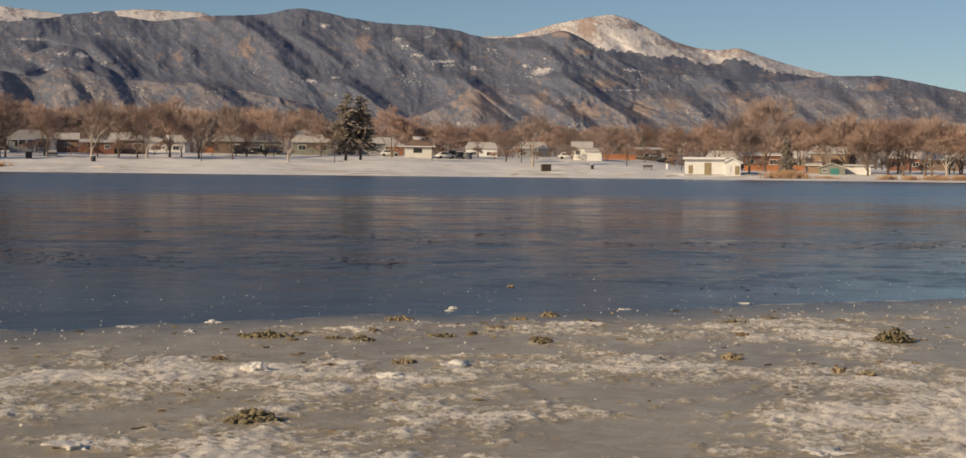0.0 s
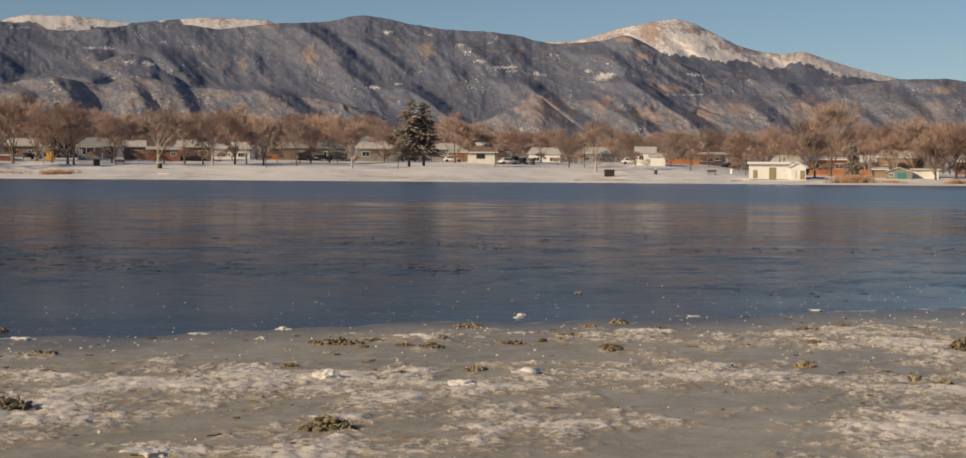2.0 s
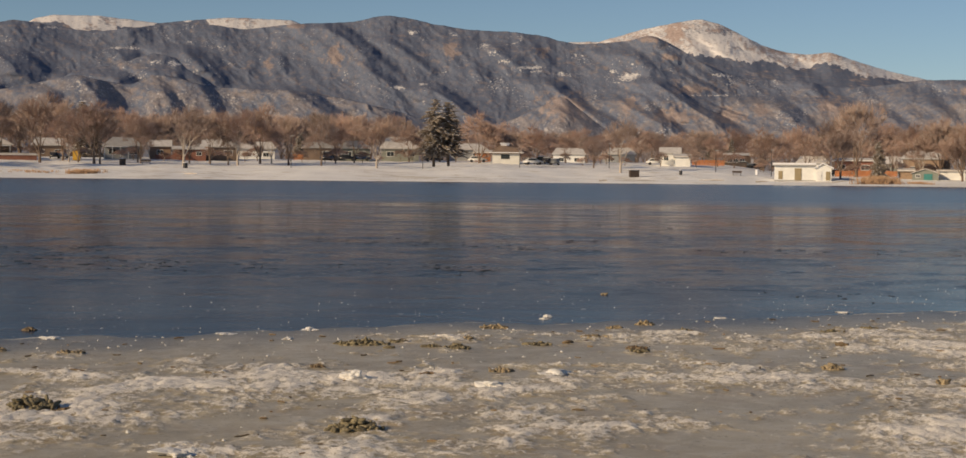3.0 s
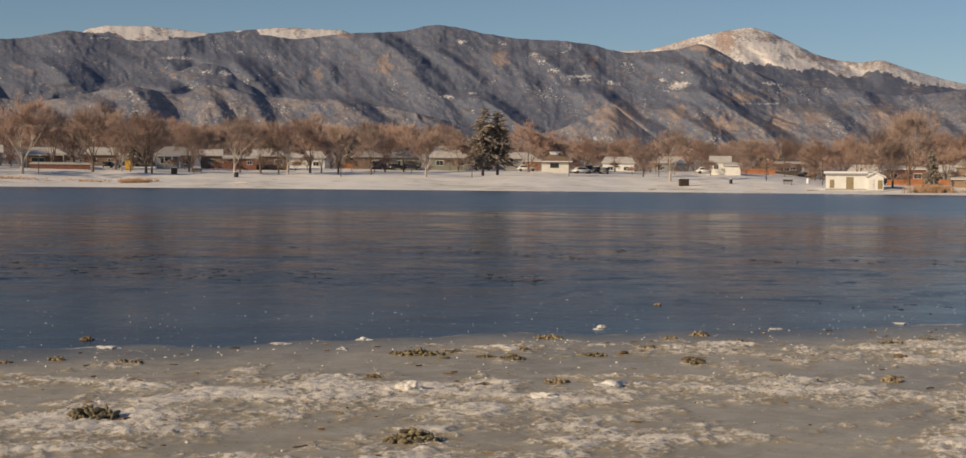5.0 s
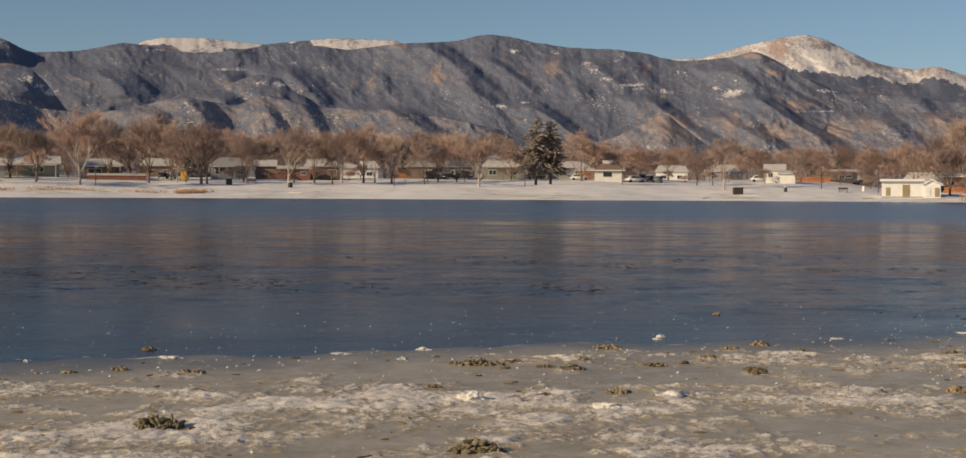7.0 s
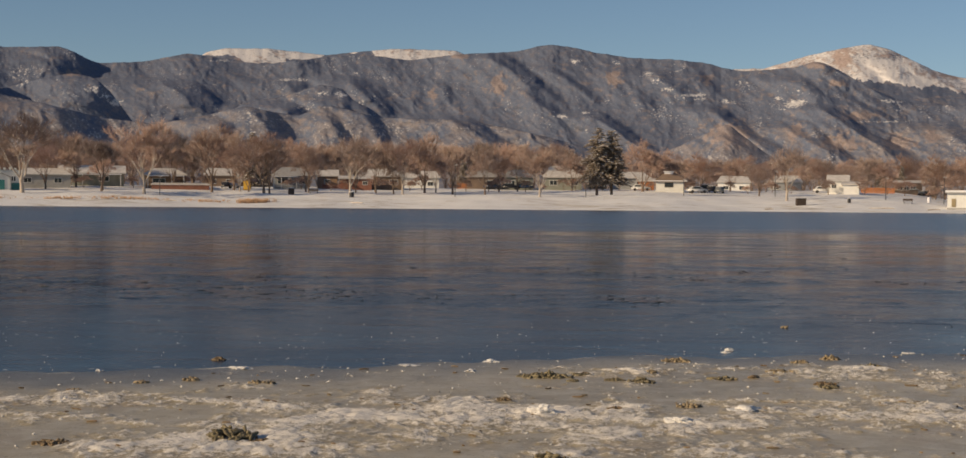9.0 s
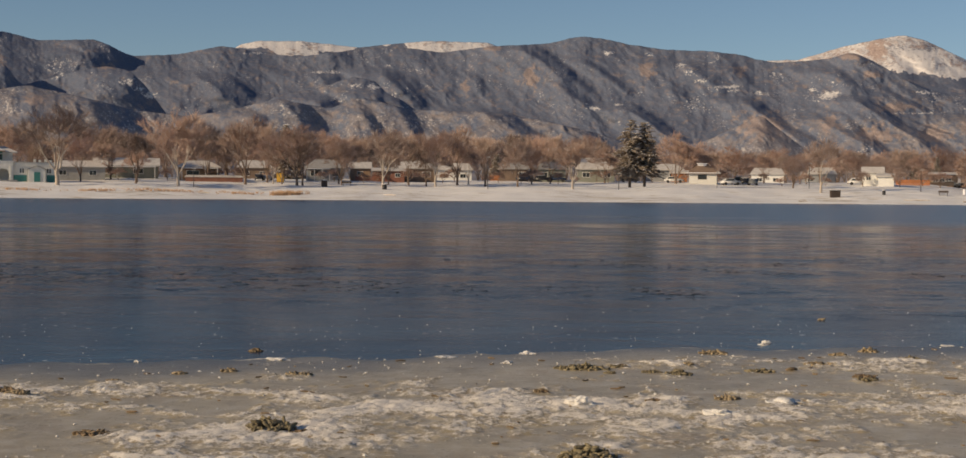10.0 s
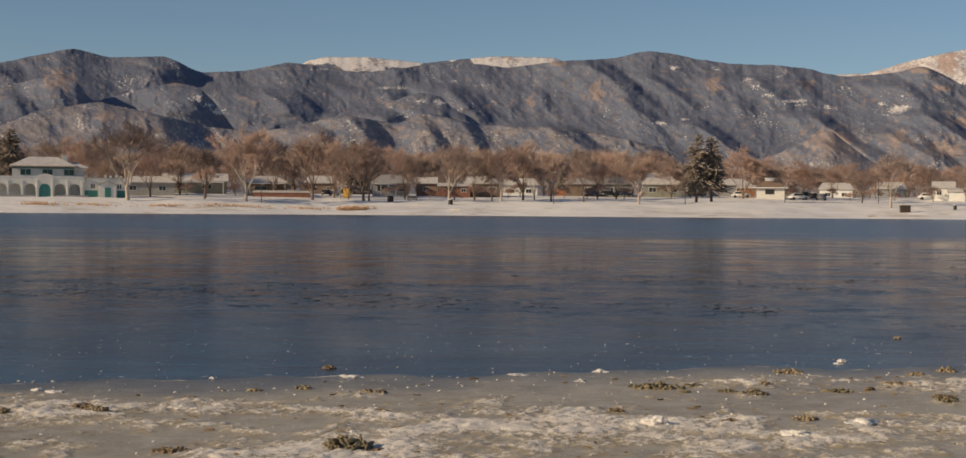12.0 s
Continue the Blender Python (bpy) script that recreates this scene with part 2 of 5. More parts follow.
def build_shelf(n, link, bsdf):
    """Grey-tan refrozen ice with a broken, granular white crust of snow and frost."""
    co = place_coords(n, link)
    at = n.new("ShaderNodeAttribute")
    at.attribute_name = "crust"
    fine, grit, wide = noise_tex(n, link, co, 36, 7, 0.75), noise_tex(n, link, co, 170, 3, 0.6), noise_tex(n, link, co, 1.1, 4)
    stain = noise_tex(n, link, co, 4.5, 5, 0.6, 0.5)
    cover = calc(n, link, "ADD", at.outputs["Fac"], calc(n, link, "MULTIPLY", calc(n, link, "SUBTRACT", fine, 0.5), 2.9))
    cover = calc(n, link, "ADD", cover, calc(n, link, "MULTIPLY", calc(n, link, "SUBTRACT", grit, 0.5), 0.7))
    white = ramp(n, link, cover, (0.49, grey(0)), (0.76, grey(1)))
    ice = mix(n, link, ramp(n, link, wide, (0.35, grey(0)), (0.65, grey(1))), (0.350, 0.298, 0.205), (0.465, 0.402, 0.282))
    ice = mix(n, link, ramp(n, link, stain, (0.50, grey(0)), (0.72, grey(0.65))), ice, (0.36, 0.275, 0.175))
    ice = mix(n, link, ramp(n, link, fine, (0.5, grey(0)), (0.75, grey(0.45))), ice, (0.48, 0.45, 0.40))
    veil = noise_tex(n, link, co, 7.5, 6, 0.66, 0.6)
    ice = mix(n, link, ramp(n, link, veil, (0.47, grey(0)), (0.64, grey(0.7))), ice, (0.54, 0.495, 0.405))
    ice = mix(n, link, ramp(n, link, veil, (0.30, grey(0.6)), (0.44, grey(0))), ice, (0.255, 0.215, 0.150))
    edge = n.new("ShaderNodeAttribute")
    edge.attribute_name = "thin"
    ice = mix(n, link, calc(n, link, "MULTIPLY", edge.outputs["Fac"], 0.95), ice, (0.105, 0.110, 0.120))
    c = mix(n, link, white, ice, (0.84, 0.79, 0.715))
    c = mix(n, link, ramp(n, link, noise_tex(n, link, co, 55, 2, 0.5), (0.755, grey(0)), (0.78, grey(0.7))), c, (0.12, 0.10, 0.07))
    link(c, bsdf.inputs["Base Color"])
    link(mix(n, link, white, ramp(n, link, fine, (0.3, grey(0.22)), (0.7, grey(0.45))), grey(0.75)), bsdf.inputs["Roughness"])
    bsdf.inputs["IOR"].default_value = 1.31
    bsdf.inputs["Specular IOR Level"].default_value = 0.3
    rough_top = calc(n, link, "ADD", calc(n, link, "MULTIPLY", cover, 0.7), calc(n, link, "MULTIPLY", grit, 0.5))
    height = calc(n, link, "ADD", calc(n, link, "MULTIPLY", rough_top, white), calc(n, link, "ADD", calc(n, link, "MULTIPLY", fine, 0.25), calc(n, link, "MULTIPLY", veil, 0.9)))
    bump(n, link, bsdf, height, 0.5, 0.009)


m_shelf = material("crusted_shore_ice", build_shelf)

def build_bark(colour, cover):
    """Furrowed bark with a little snow lying on the upper sides."""
    def build(n, link, bsdf):
        co = place_coords(n, link)
        fine = noise_tex(n, link, co, 5, 4, 0.65)
        nrm = n.new("ShaderNodeSeparateXYZ")
        geo = n.new("ShaderNodeNewGeometry")
        link(geo.outputs["Normal"], nrm.inputs[0])
        c = mix(n, link, fine, tuple(k * 0.55 for k in colour), tuple(k * 1.35 for k in colour))
        lying = calc(n, link, "ADD", calc(n, link, "MULTIPLY", nrm.outputs[2], 0.6), calc(n, link, "MULTIPLY", fine, 0.5))
        c = mix(n, link, ramp(n, link, lying, (cover, grey(0)), (cover + 0.1, grey(1))), c, (0.76, 0.76, 0.77))
        link(c, bsdf.inputs["Base Color"])
        bsdf.inputs["Roughness"].default_value = 0.9
        bump(n, link, bsdf, fine, 0.5, 0.02)
    return build


m_bark = material("grey_brown_bark", build_bark((0.20, 0.145, 0.11), 0.54))
m_pale_bark = material("pale_cottonwood_bark", build_bark((0.50, 0.43, 0.36), 0.5))


def build_twigs(colour):
    """Bare twigs, no two quite alike, some of them carrying a line of snow."""
    def build(n, link, bsdf):
        geo = n.new("ShaderNodeNewGeometry")
        own = geo.outputs["Random Per Island"]
        c = mix(n, link, noise_tex(n, link, place_coords(n, link), 0.25, 3), tuple(k * 0.5 for k in colour), tuple(k * 1.35 for k in colour))
        info = n.new("ShaderNodeObjectInfo")
        hsv = n.new("ShaderNodeHueSaturation")
        link(c, hsv.inputs["Color"])
        link(calc(n, link, "ADD", calc(n, link, "MULTIPLY", info.outputs["Random"], 0.45), 0.75), hsv.inputs["Value"])
        link(calc(n, link, "ADD", calc(n, link, "MULTIPLY", own, 0.03), 0.485), hsv.inputs["Hue"])
        c = mix(n, link, ramp(n, link, own, (0.90, grey(0)), (0.93, grey(0.8))), hsv.outputs[0], (0.70, 0.67, 0.65))
        link(c, bsdf.inputs["Base Color"])
        bsdf.inputs["Roughness"].default_value = 0.9
    return build


m_twig = material("reddish_brown_twigs", build_twigs((0.42, 0.285, 0.225)))
m_twig_dark = material("dull_brown_twigs", build_twigs((0.36, 0.262, 0.215)))
m_needle = plain("snow_dusted_needles", (0.29, 0.24, 0.19), 0.85, 0.35, 1.5)
m_roof_snow = plain("roof_snow", (0.80, 0.80, 0.82), 0.8, 0.05, 0.8)
m_old_snow = plain("thin_old_snow", (0.60, 0.57, 0.54), 0.85, 0.15, 1.2)
m_cream = plain("cream_paint", (0.79, 0.785, 0.75), 0.7, 0.06, 0.8)
m_white_stucco = plain("white_stucco", (0.72, 0.71, 0.66), 0.85, 0.08, 0.8)
m_white_trim = plain("white_trim", (0.75, 0.74, 0.72), 0.6, 0.06, 1.5)
m_grey_trim = plain("grey_trim", (0.36, 0.35, 0.34), 0.8, 0.12, 1.5)
m_teal = plain("teal_paint", (0.05, 0.22, 0.205), 0.6, 0.12, 1.5)
m_terracotta = plain("roof_tile", (0.38, 0.24, 0.17), 0.85, 0.2, 2.0)
m_sage = plain("sage_siding", (0.24, 0.25, 0.215), 0.8, 0.1, 1.0)
m_pale_blue = plain("pale_siding", (0.38, 0.38, 0.37), 0.8, 0.1, 1.0)
m_grey_blue = plain("grey_siding", (0.29, 0.30, 0.31), 0.8, 0.1, 1.0)
m_tan_brick = plain("tan_brick", (0.33, 0.23, 0.155), 0.85, 0.15, 2.0)
m_brown_wall = plain("brown_siding", (0.22, 0.16, 0.12), 0.85, 0.15, 1.0)
m_brick = plain("red_brick", (0.26, 0.12, 0.085), 0.9, 0.2, 2.0)
m_tan_door = plain("tan_door", (0.30, 0.24, 0.14), 0.7, 0.1, 1.0)
m_dark_wood = plain("dark_wood", (0.075, 0.055, 0.045), 0.8, 0.2, 2.0)
m_dark_metal = plain("dark_metal", (0.06, 0.06, 0.065), 0.5, 0.15, 3.0, 0.6)
m_orange_fence = plain("orange_stained_boards", (0.42, 0.17, 0.07), 0.8, 0.2, 1.0)
m_yellow = plain("yellow_paint", (0.70, 0.42, 0.06), 0.6, 0.1, 1.0)
m_glass = plain("dark_glass", (0.03, 0.035, 0.04), 0.12, 0.1, 1.0)
m_rubber = plain("rubber", (0.02, 0.02, 0.02), 0.8, 0.1, 3.0)
m_paint_dark = plain("black_car_paint", (0.03, 0.03, 0.035), 0.25, 0.1, 1.0)
m_paint_grey = plain("grey_car_paint", (0.16, 0.17, 0.18), 0.25, 0.1, 1.0)
m_paint_white = plain("white_car_paint", (0.62, 0.62, 0.62), 0.25, 0.05, 1.0)
m_paint_blue = plain("blue_car_paint", (0.03, 0.05, 0.10), 0.25, 0.1, 1.0)
m_reed = plain("dry_reeds", (0.41, 0.265, 0.165), 0.9, 0.25, 0.5)


def build_dung(colour):
    def build(n, link, bsdf):
        co = place_coords(n, link)
        geo = n.new("ShaderNodeNewGeometry")
        fine = noise_tex(n, link, co, 120, 4, 0.65)
        own = mix(n, link, geo.outputs["Random Per Island"], tuple(c * 0.4 for c in colour), tuple(min(1, c * 1.7) for c in colour))
        c = mix(n, link, ramp(n, link, fine, (0.42, grey(0)), (0.72, grey(0.6))), own, (0.42, 0.36, 0.25))
        link(c, bsdf.inputs["Base Color"])
        bsdf.inputs["Roughness"].default_value = 0.75
        bump(n, link, bsdf, fine, 0.7, 0.004)
    return build


m_olive = material("olive_droppings", build_dung((0.135, 0.112, 0.060)))
m_straw = material("straw_scraps", build_dung((0.26, 0.20, 0.12)))
m_umber = material("brown_droppings", build_dung((0.12, 0.075, 0.035)))


def build_lump(n, link, bsdf):
    co = place_coords(n, link)
    fine = noise_tex(n, link, co, 90, 5, 0.7)
    link(mix(n, link, fine, (0.62, 0.60, 0.57), (0.84, 0.83, 0.81)), bsdf.inputs["Base Color"])
    bsdf.inputs["Roughness"].default_value = 0.6
    bump(n, link, bsdf, fine, 0.8, 0.008)


m_lump = material("refrozen_snow", build_lump)


def build_shard(n, link, bsdf):
    co = place_coords(n, link)
    geo = n.new("ShaderNodeNewGeometry")
    fine = noise_tex(n, link, co, 25, 4, 0.65)
    own = ramp(n, link, geo.outputs["Random Per Island"], (0.75, (0.012, 0.016, 0.024)), (0.99, (0.16, 0.16, 0.16)))
    link(mix(n, link, fine, own, (0.03, 0.035, 0.045)), bsdf.inputs["Base Color"])
    bsdf.inputs["Roughness"].default_value = 0.35


m_shard = material("dark_ice_shards", build_shard)
# ---- the large structure ----
# Lake: one sheet of ice and wet ice out to the far shore and round behind.
ang, rad = np.meshgrid(np.radians(np.linspace(-180, 180, 145)), np.r_[0.0, np.geomspace(2, 275, 40)])
lake = part("lake_ice", grid_mesh("lake_ice", rad * np.sin(ang), rad * np.cos(ang), 0 * rad, flip=True), m_lake)
tagged(lake, "smooth dark frozen lake with wet glassy ice farther out", "ice", kind="structure")


# Shore ice: raised, crusted sheet in front of the camera, ending along a ragged line.
def shelf_edge(x):
    return 9.15 + 0.47 * x + 0.22 * fbm(x * 0.55, 0 * x + 3.1, 4, 5) * 2 + 0.16 * fbm(x * 2.6, 0 * x + 7.7, 4, 15)


def shelf_field(x, y):
    """Height and snow cover of the near ice."""
    wx, wy = x + 0.12 * fbm(x * 2, y * 2, 2, 31), y + 0.12 * fbm(x * 2 + 9, y * 2, 2, 37)
    patch = fbm(wx * 0.9, wy * 0.9, 4, 11)
    lumps = fbm(wx * 3.6, wy * 3.6, 5, 21, 0.6)
    left = shelf_edge(x) - y
    inner = step(left, 0.15, 2.0)
    crumb = fbm(wx * 20, wy * 20, 3, 61, 0.6)
    crust = (-0.05 + 0.85 * patch + 0.62 * lumps + 0.30 * crumb + 0.46 * inner).clip(-0.6, 1.2)
    rim = np.exp(-((left - 0.07) / 0.05) ** 2) * step(fbm(x * 2.3, y * 2.3, 3, 77), -0.15, 0.35)
    crust = crust + 0.75 * rim
    z = 0.004 + 0.019 * (crust - 0.34).clip(0, 1) + 0.007 * crumb * step(crust, 0.2, 0.6) + 0.006 * patch + 0.012 * inner
    thin = (1 - step(left + 0.5 * fbm(x * 0.8, y * 0.8, 3, 83), -0.1, 1.4)) ** 1.7
    return z * step(left, -0.02, 0.9) - 0.02 * (1 - step(left, -0.12, 0.04)), crust, thin


def shelf_sheet(xs, ys):
    """A sheet of near ice over stops (place, pieces up to the next)."""
    def stops(runs):
        return np.concatenate([np.linspace(a[0], b[0], a[1], endpoint=False) for a, b in zip(runs, runs[1:])] + [[runs[-1][0]]])
    x, y = np.meshgrid(stops(xs), stops(ys))
    z, crust, thin = shelf_field(x, y)
    return grid_mesh("shore_ice", x, y, z, crust=crust, thin=thin)


shelf = part("shore_ice", shelf_sheet([(-14, 60), (-6.4, 820), (4.6, 60), (12, 0)], [(3.0, 660), (11.6, 40), (15, 0)]), m_shelf)
tagged(shelf, "pale grey-tan shore ice with broken white snow crust", "ice", kind="structure")
apron = part("shore_ice_behind", shelf_sheet([(-30, 40), (-6.4, 380), (4.6, 40), (30, 0)], [(-40, 30), (-4.5, 260), (3.0, 0)]), m_shelf)
tagged(apron, "crusted snowy ice continuing along the near shore", "ice", kind="structure")

# Far shore and plain: one sheet to the foot of the mountains, all the way round.
az, d = np.meshgrid(np.r_[np.linspace(-180, -45, 40)[:-1], np.linspace(-45, 35, 400), np.linspace(35, 180, 40)[1:]], np.r_[np.linspace(258, 310, 130), np.geomspace(312, 4800, 60)])
z = bank(az, d) + 0.24 * fbm(d * np.sin(np.radians(az)) / 7, d * np.cos(np.radians(az)) / 7, 4, 3) * step(d, 268, 275)
z = z + 0.16 * fbm(d * np.sin(np.radians(az)) / 22, d / 3.2, 4, 13) * step(d, 270, 276)
ground = part("ground", grid_mesh("ground", d * np.sin(np.radians(az)), d * np.cos(np.radians(az)), z, flip=True), m_snow_ground)
tagged(ground, "snow-covered park lawn rising from the far shore", "ground", kind="structure")


# Spurs of the range, from its western end on: azimuth and elevation of the upper and the lower end, width of the steep flank in degrees, steepness.
SPURS_WEST = [(-30.8, 5.09, -30.48, 4.55, 0.69, 1.8), (-30.27, 4.01, -29.85, 3.25, 0.69, 1.5), (-28.2, 4.85, -27.48, 3.44, 0.75, 2.2), (-26.06, 3.43, -25.62, 3.01, 0.42, 1.8), (-25.57, 5.19, -25.34, 4.61, 0.74, 1.9), (-25.34, 3.53, -24.4, 2.29, 1.3, 2.0), (-24.68, 5.55, -24.19, 4.87, 0.6, 1.7), (-23.7, 4.52, -22.21, 3.18, 1.07, 2.5), (-21.22, 4.43, -19.85, 3.22, 1.2, 2.4), (-20.89, 3.32, -20.84, 2.06, 0.37, 2.4), (-19.44, 3.16, -18.97, 2.31, 0.79, 2.3), (-17.97, 3.56, -17.43, 2.44, 0.6, 2.5), (-16.96, 3.68, -15.94, 1.99, 0.74, 2.5)]
SPURS_MIDDLE = [(-16.9, 4.55, -16.3, 3.9, 0.7, 1.6), (-16.54, 5.49, -16.33, 4.93, 0.81, 1.5), (-15.22, 3.25, -14.83, 2.32, 0.42, 2), (-14.4, 4.64, -13.35, 3.52, 0.6, 2.6), (-14.35, 3.89, -12.69, 2.68, 0.88, 2.4), (-13.87, 3.5, -13.39, 2.35, 0.42, 1.9), (-13.44, 4.5, -12.82, 3.62, 0.25, 2.2), (-12.21, 4.91, -11.94, 3.69, 0.4, 1.0), (-11.19, 4.6, -10.7, 3.94, 0.3, 1.6), (-10.7, 3.27, -8.9, 2.13, 0.79, 2.1), (-10.11, 5.58, -9.95, 4.64, 0.46, 1.2), (-9.23, 5.65, -7.46, 4.15, 0.74, 2.7), (-8.19, 4.5, -6.59, 3.12, 0.46, 2.4)]
SPURS_EAST = [(-7.61, 2.88, -6.58, 1.98, 0.58, 1.8), (-7.06, 5.16, -5.5, 4.1, 0.28, 2.0), (-5.54, 3.46, -3.56, 2.16, 0.56, 2.6), (-4.32, 5.1, -3.39, 3.63, 0.46, 1.4), (-3.17, 5.01, -2.06, 4.2, 0.79, 2.4), (-1.74, 4.89, -1.14, 4.35, 0.46, 2.0), (-1.04, 3.66, 1.11, 2.08, 0.51, 2.7), (0.66, 3.04, 1.43, 2.31, 0.28, 2.2), (1.65, 3.05, 3.79, 1.74, 0.51, 2.0), (1.86, 4.79, 2.72, 4.05, 0.51, 2.0), (2.52, 3.29, 3.04, 2.38, 0.32, 2.4), (2.7, 5.39, 3.98, 4.76, 0.51, 2.4), (2.89, 3.75, 6.04, 1.62, 0.51, 2.5)]
SPURS_END = [(3.74, 4.94, 6.05, 3.63, 0.42, 2.2), (4.56, 3.72, 5.61, 3.04, 0.32, 1.5), (5.04, 2.85, 7.79, 1.77, 0.28, 2.0), (5.83, 3.04, 6.64, 2.36, 0.32, 1.6), (7.16, 3.0, 8.77, 1.73, 0.69, 2.2), (8.32, 3.73, 9.24, 3.05, 0.46, 1.8), (9.35, 3.05, 10.38, 2.15, 0.65, 2), (11.08, 2.74, 12.43, 1.62, 0.37, 2.2), (12.57, 3.28, 13.91, 1.94, 0.58, 1.2), (14.1, 3.61, 14.76, 3.05, 0.46, 1.4), (14.76, 3.1, 15.91, 1.59, 0.56, 1.8), (16.04, 3.1, 17.56, 1.64, 0.46, 2.1)]
# bare pinkish crags, and drifts of snow: azimuth, elevation, half width and half height in degrees
CRAGS = [(-28.68, 4.65, 0.69, 0.42), (-27.05, 3.32, 0.46, 0.19), (-24.52, 4.61, 0.42, 0.14), (-11.33, 4.09, 0.19, 0.23), (-10.33, 5.52, 0.42, 0.14), (-8.87, 4.44, 0.42, 0.46), (-4.55, 4.75, 0.35, 0.42), (-1.09, 4.69, 0.28, 0.19), (-0.26, 2.64, 0.97, 0.56), (2.16, 2.78, 0.35, 0.35), (2.9, 5.2, 0.5, 0.2), (3.64, 4.51, 0.35, 0.14), (3.78, 2.34, 0.83, 0.37), (4.46, 3.3, 0.81, 0.21), (5.85, 2.35, 0.65, 0.37), (6.98, 2.59, 0.32, 0.28), (9.47, 2.71, 0.58, 0.46), (14.43, 3.28, 0.58, 0.19), (16.28, 1.84, 0.58, 0.23)]
DRIFTS = [(-23.85, 4.11, 0.35, 0.14), (-23.34, 3.84, 0.23, 0.12), (-22.89, 3.6, 0.28, 0.12), (-19.22, 5.22, 0.42, 0.05), (-16.65, 4.57, 0.39, 0.06), (-16.23, 4.57, 0.23, 0.07), (-15.53, 4.12, 0.19, 0.07), (-15.47, 4.1, 0.23, 0.07), (-14.72, 4.06, 0.28, 0.12), (-14.29, 4.85, 0.19, 0.07), (-6.48, 3.31, 0.23, 0.07), (-6.04, 5.38, 0.19, 0.07), (-5.57, 3.46, 0.14, 0.05), (-4.44, 5.3, 0.14, 0.07), (-3.4, 4.89, 0.23, 0.14), (-3.0, 4.62, 0.23, 0.12), (-2.59, 4.33, 0.19, 0.07), (-1.55, 4.12, 0.51, 0.06), (-1.2, 3.96, 0.32, 0.07), (-0.28, 3.86, 0.46, 0.09), (1.5, 3.97, 0.19, 0.09), (2.15, 3.81, 0.32, 0.12), (4.92, 3.12, 1.04, 0.04), (5.59, 3.86, 0.37, 0.07)]


def spur_noise(x, y, seed, octaves=5):
    """Branching spurs and gullies: sharp crests, rounded hollows, about -0.6 to 0.6."""
    s, a = 0, 1.0
    for o in range(octaves):
        s = s + a * (0.32 - np.abs(gnoise(x * 2.03 ** o + 7.7 * o, y * 2.03 ** o + 3.3 * o, seed + o)))
        a *= 0.46
    return s


def spur_relief(az, el, spurs, degree):
    """How far the spurs stand out, in metres: a long gentle flank on one side of each crest, a steep one on the other."""
    out = np.zeros_like(az)
    wob_a, wob_b = 0.10 * fbm(az * 1.1, el * 1.6, 3, 301) + 0.05 * fbm(az * 4.4, el * 5.5, 2, 303, 0.5), 0.10 * fbm(az * 1.1 + 40, el * 1.6, 3, 302)
    for k, (a0, e0, a1, e1, wide, steep) in enumerate(spurs):
        t = (el + wob_b - e0) / (e1 - e0)
        off = az + wob_a - (a0 + (a1 - a0) * t.clip(-0.3, 1.3)) + 0.05 * np.sin(el * 5 + k)
        stand = min((0.60 + 0.26 * min(1, wide / 0.6)) * steep * wide, 0.7 * (e0 - e1) + 0.3)
        fade = 0.2 + 0.55 * stand
        ends = step(e0 + 0.15 - el - wob_b, 0.0, 0.4) * step(el + wob_b - e1, -fade, fade)
        rise = np.where(off < 0, -off / (2.6 * wide), off / wide)
        tent = stand * degree * (1.10 - np.sqrt(rise * rise + 0.035) - 0.10 * np.sin(rise.clip(0, 1) * 6.28)) * ends
        out = np.maximum(out, tent)
    for k in (3, 2):   # worn round by weather
        out = (np.roll(out, k, 1) + 2 * out + np.roll(out, -k, 1)) / 4
    return out


def blot(az, el, places, ragged):
    """1 at the middle of each place, falling off raggedly past its edge."""
    s = np.zeros_like(az)
    for a, e, w, h in places:
        s = np.maximum(s, 1.25 - 0.75 * np.hypot((az - a) / w, (el - e) / h))
    return (s + ragged).clip(0, 1) * (s > 0)


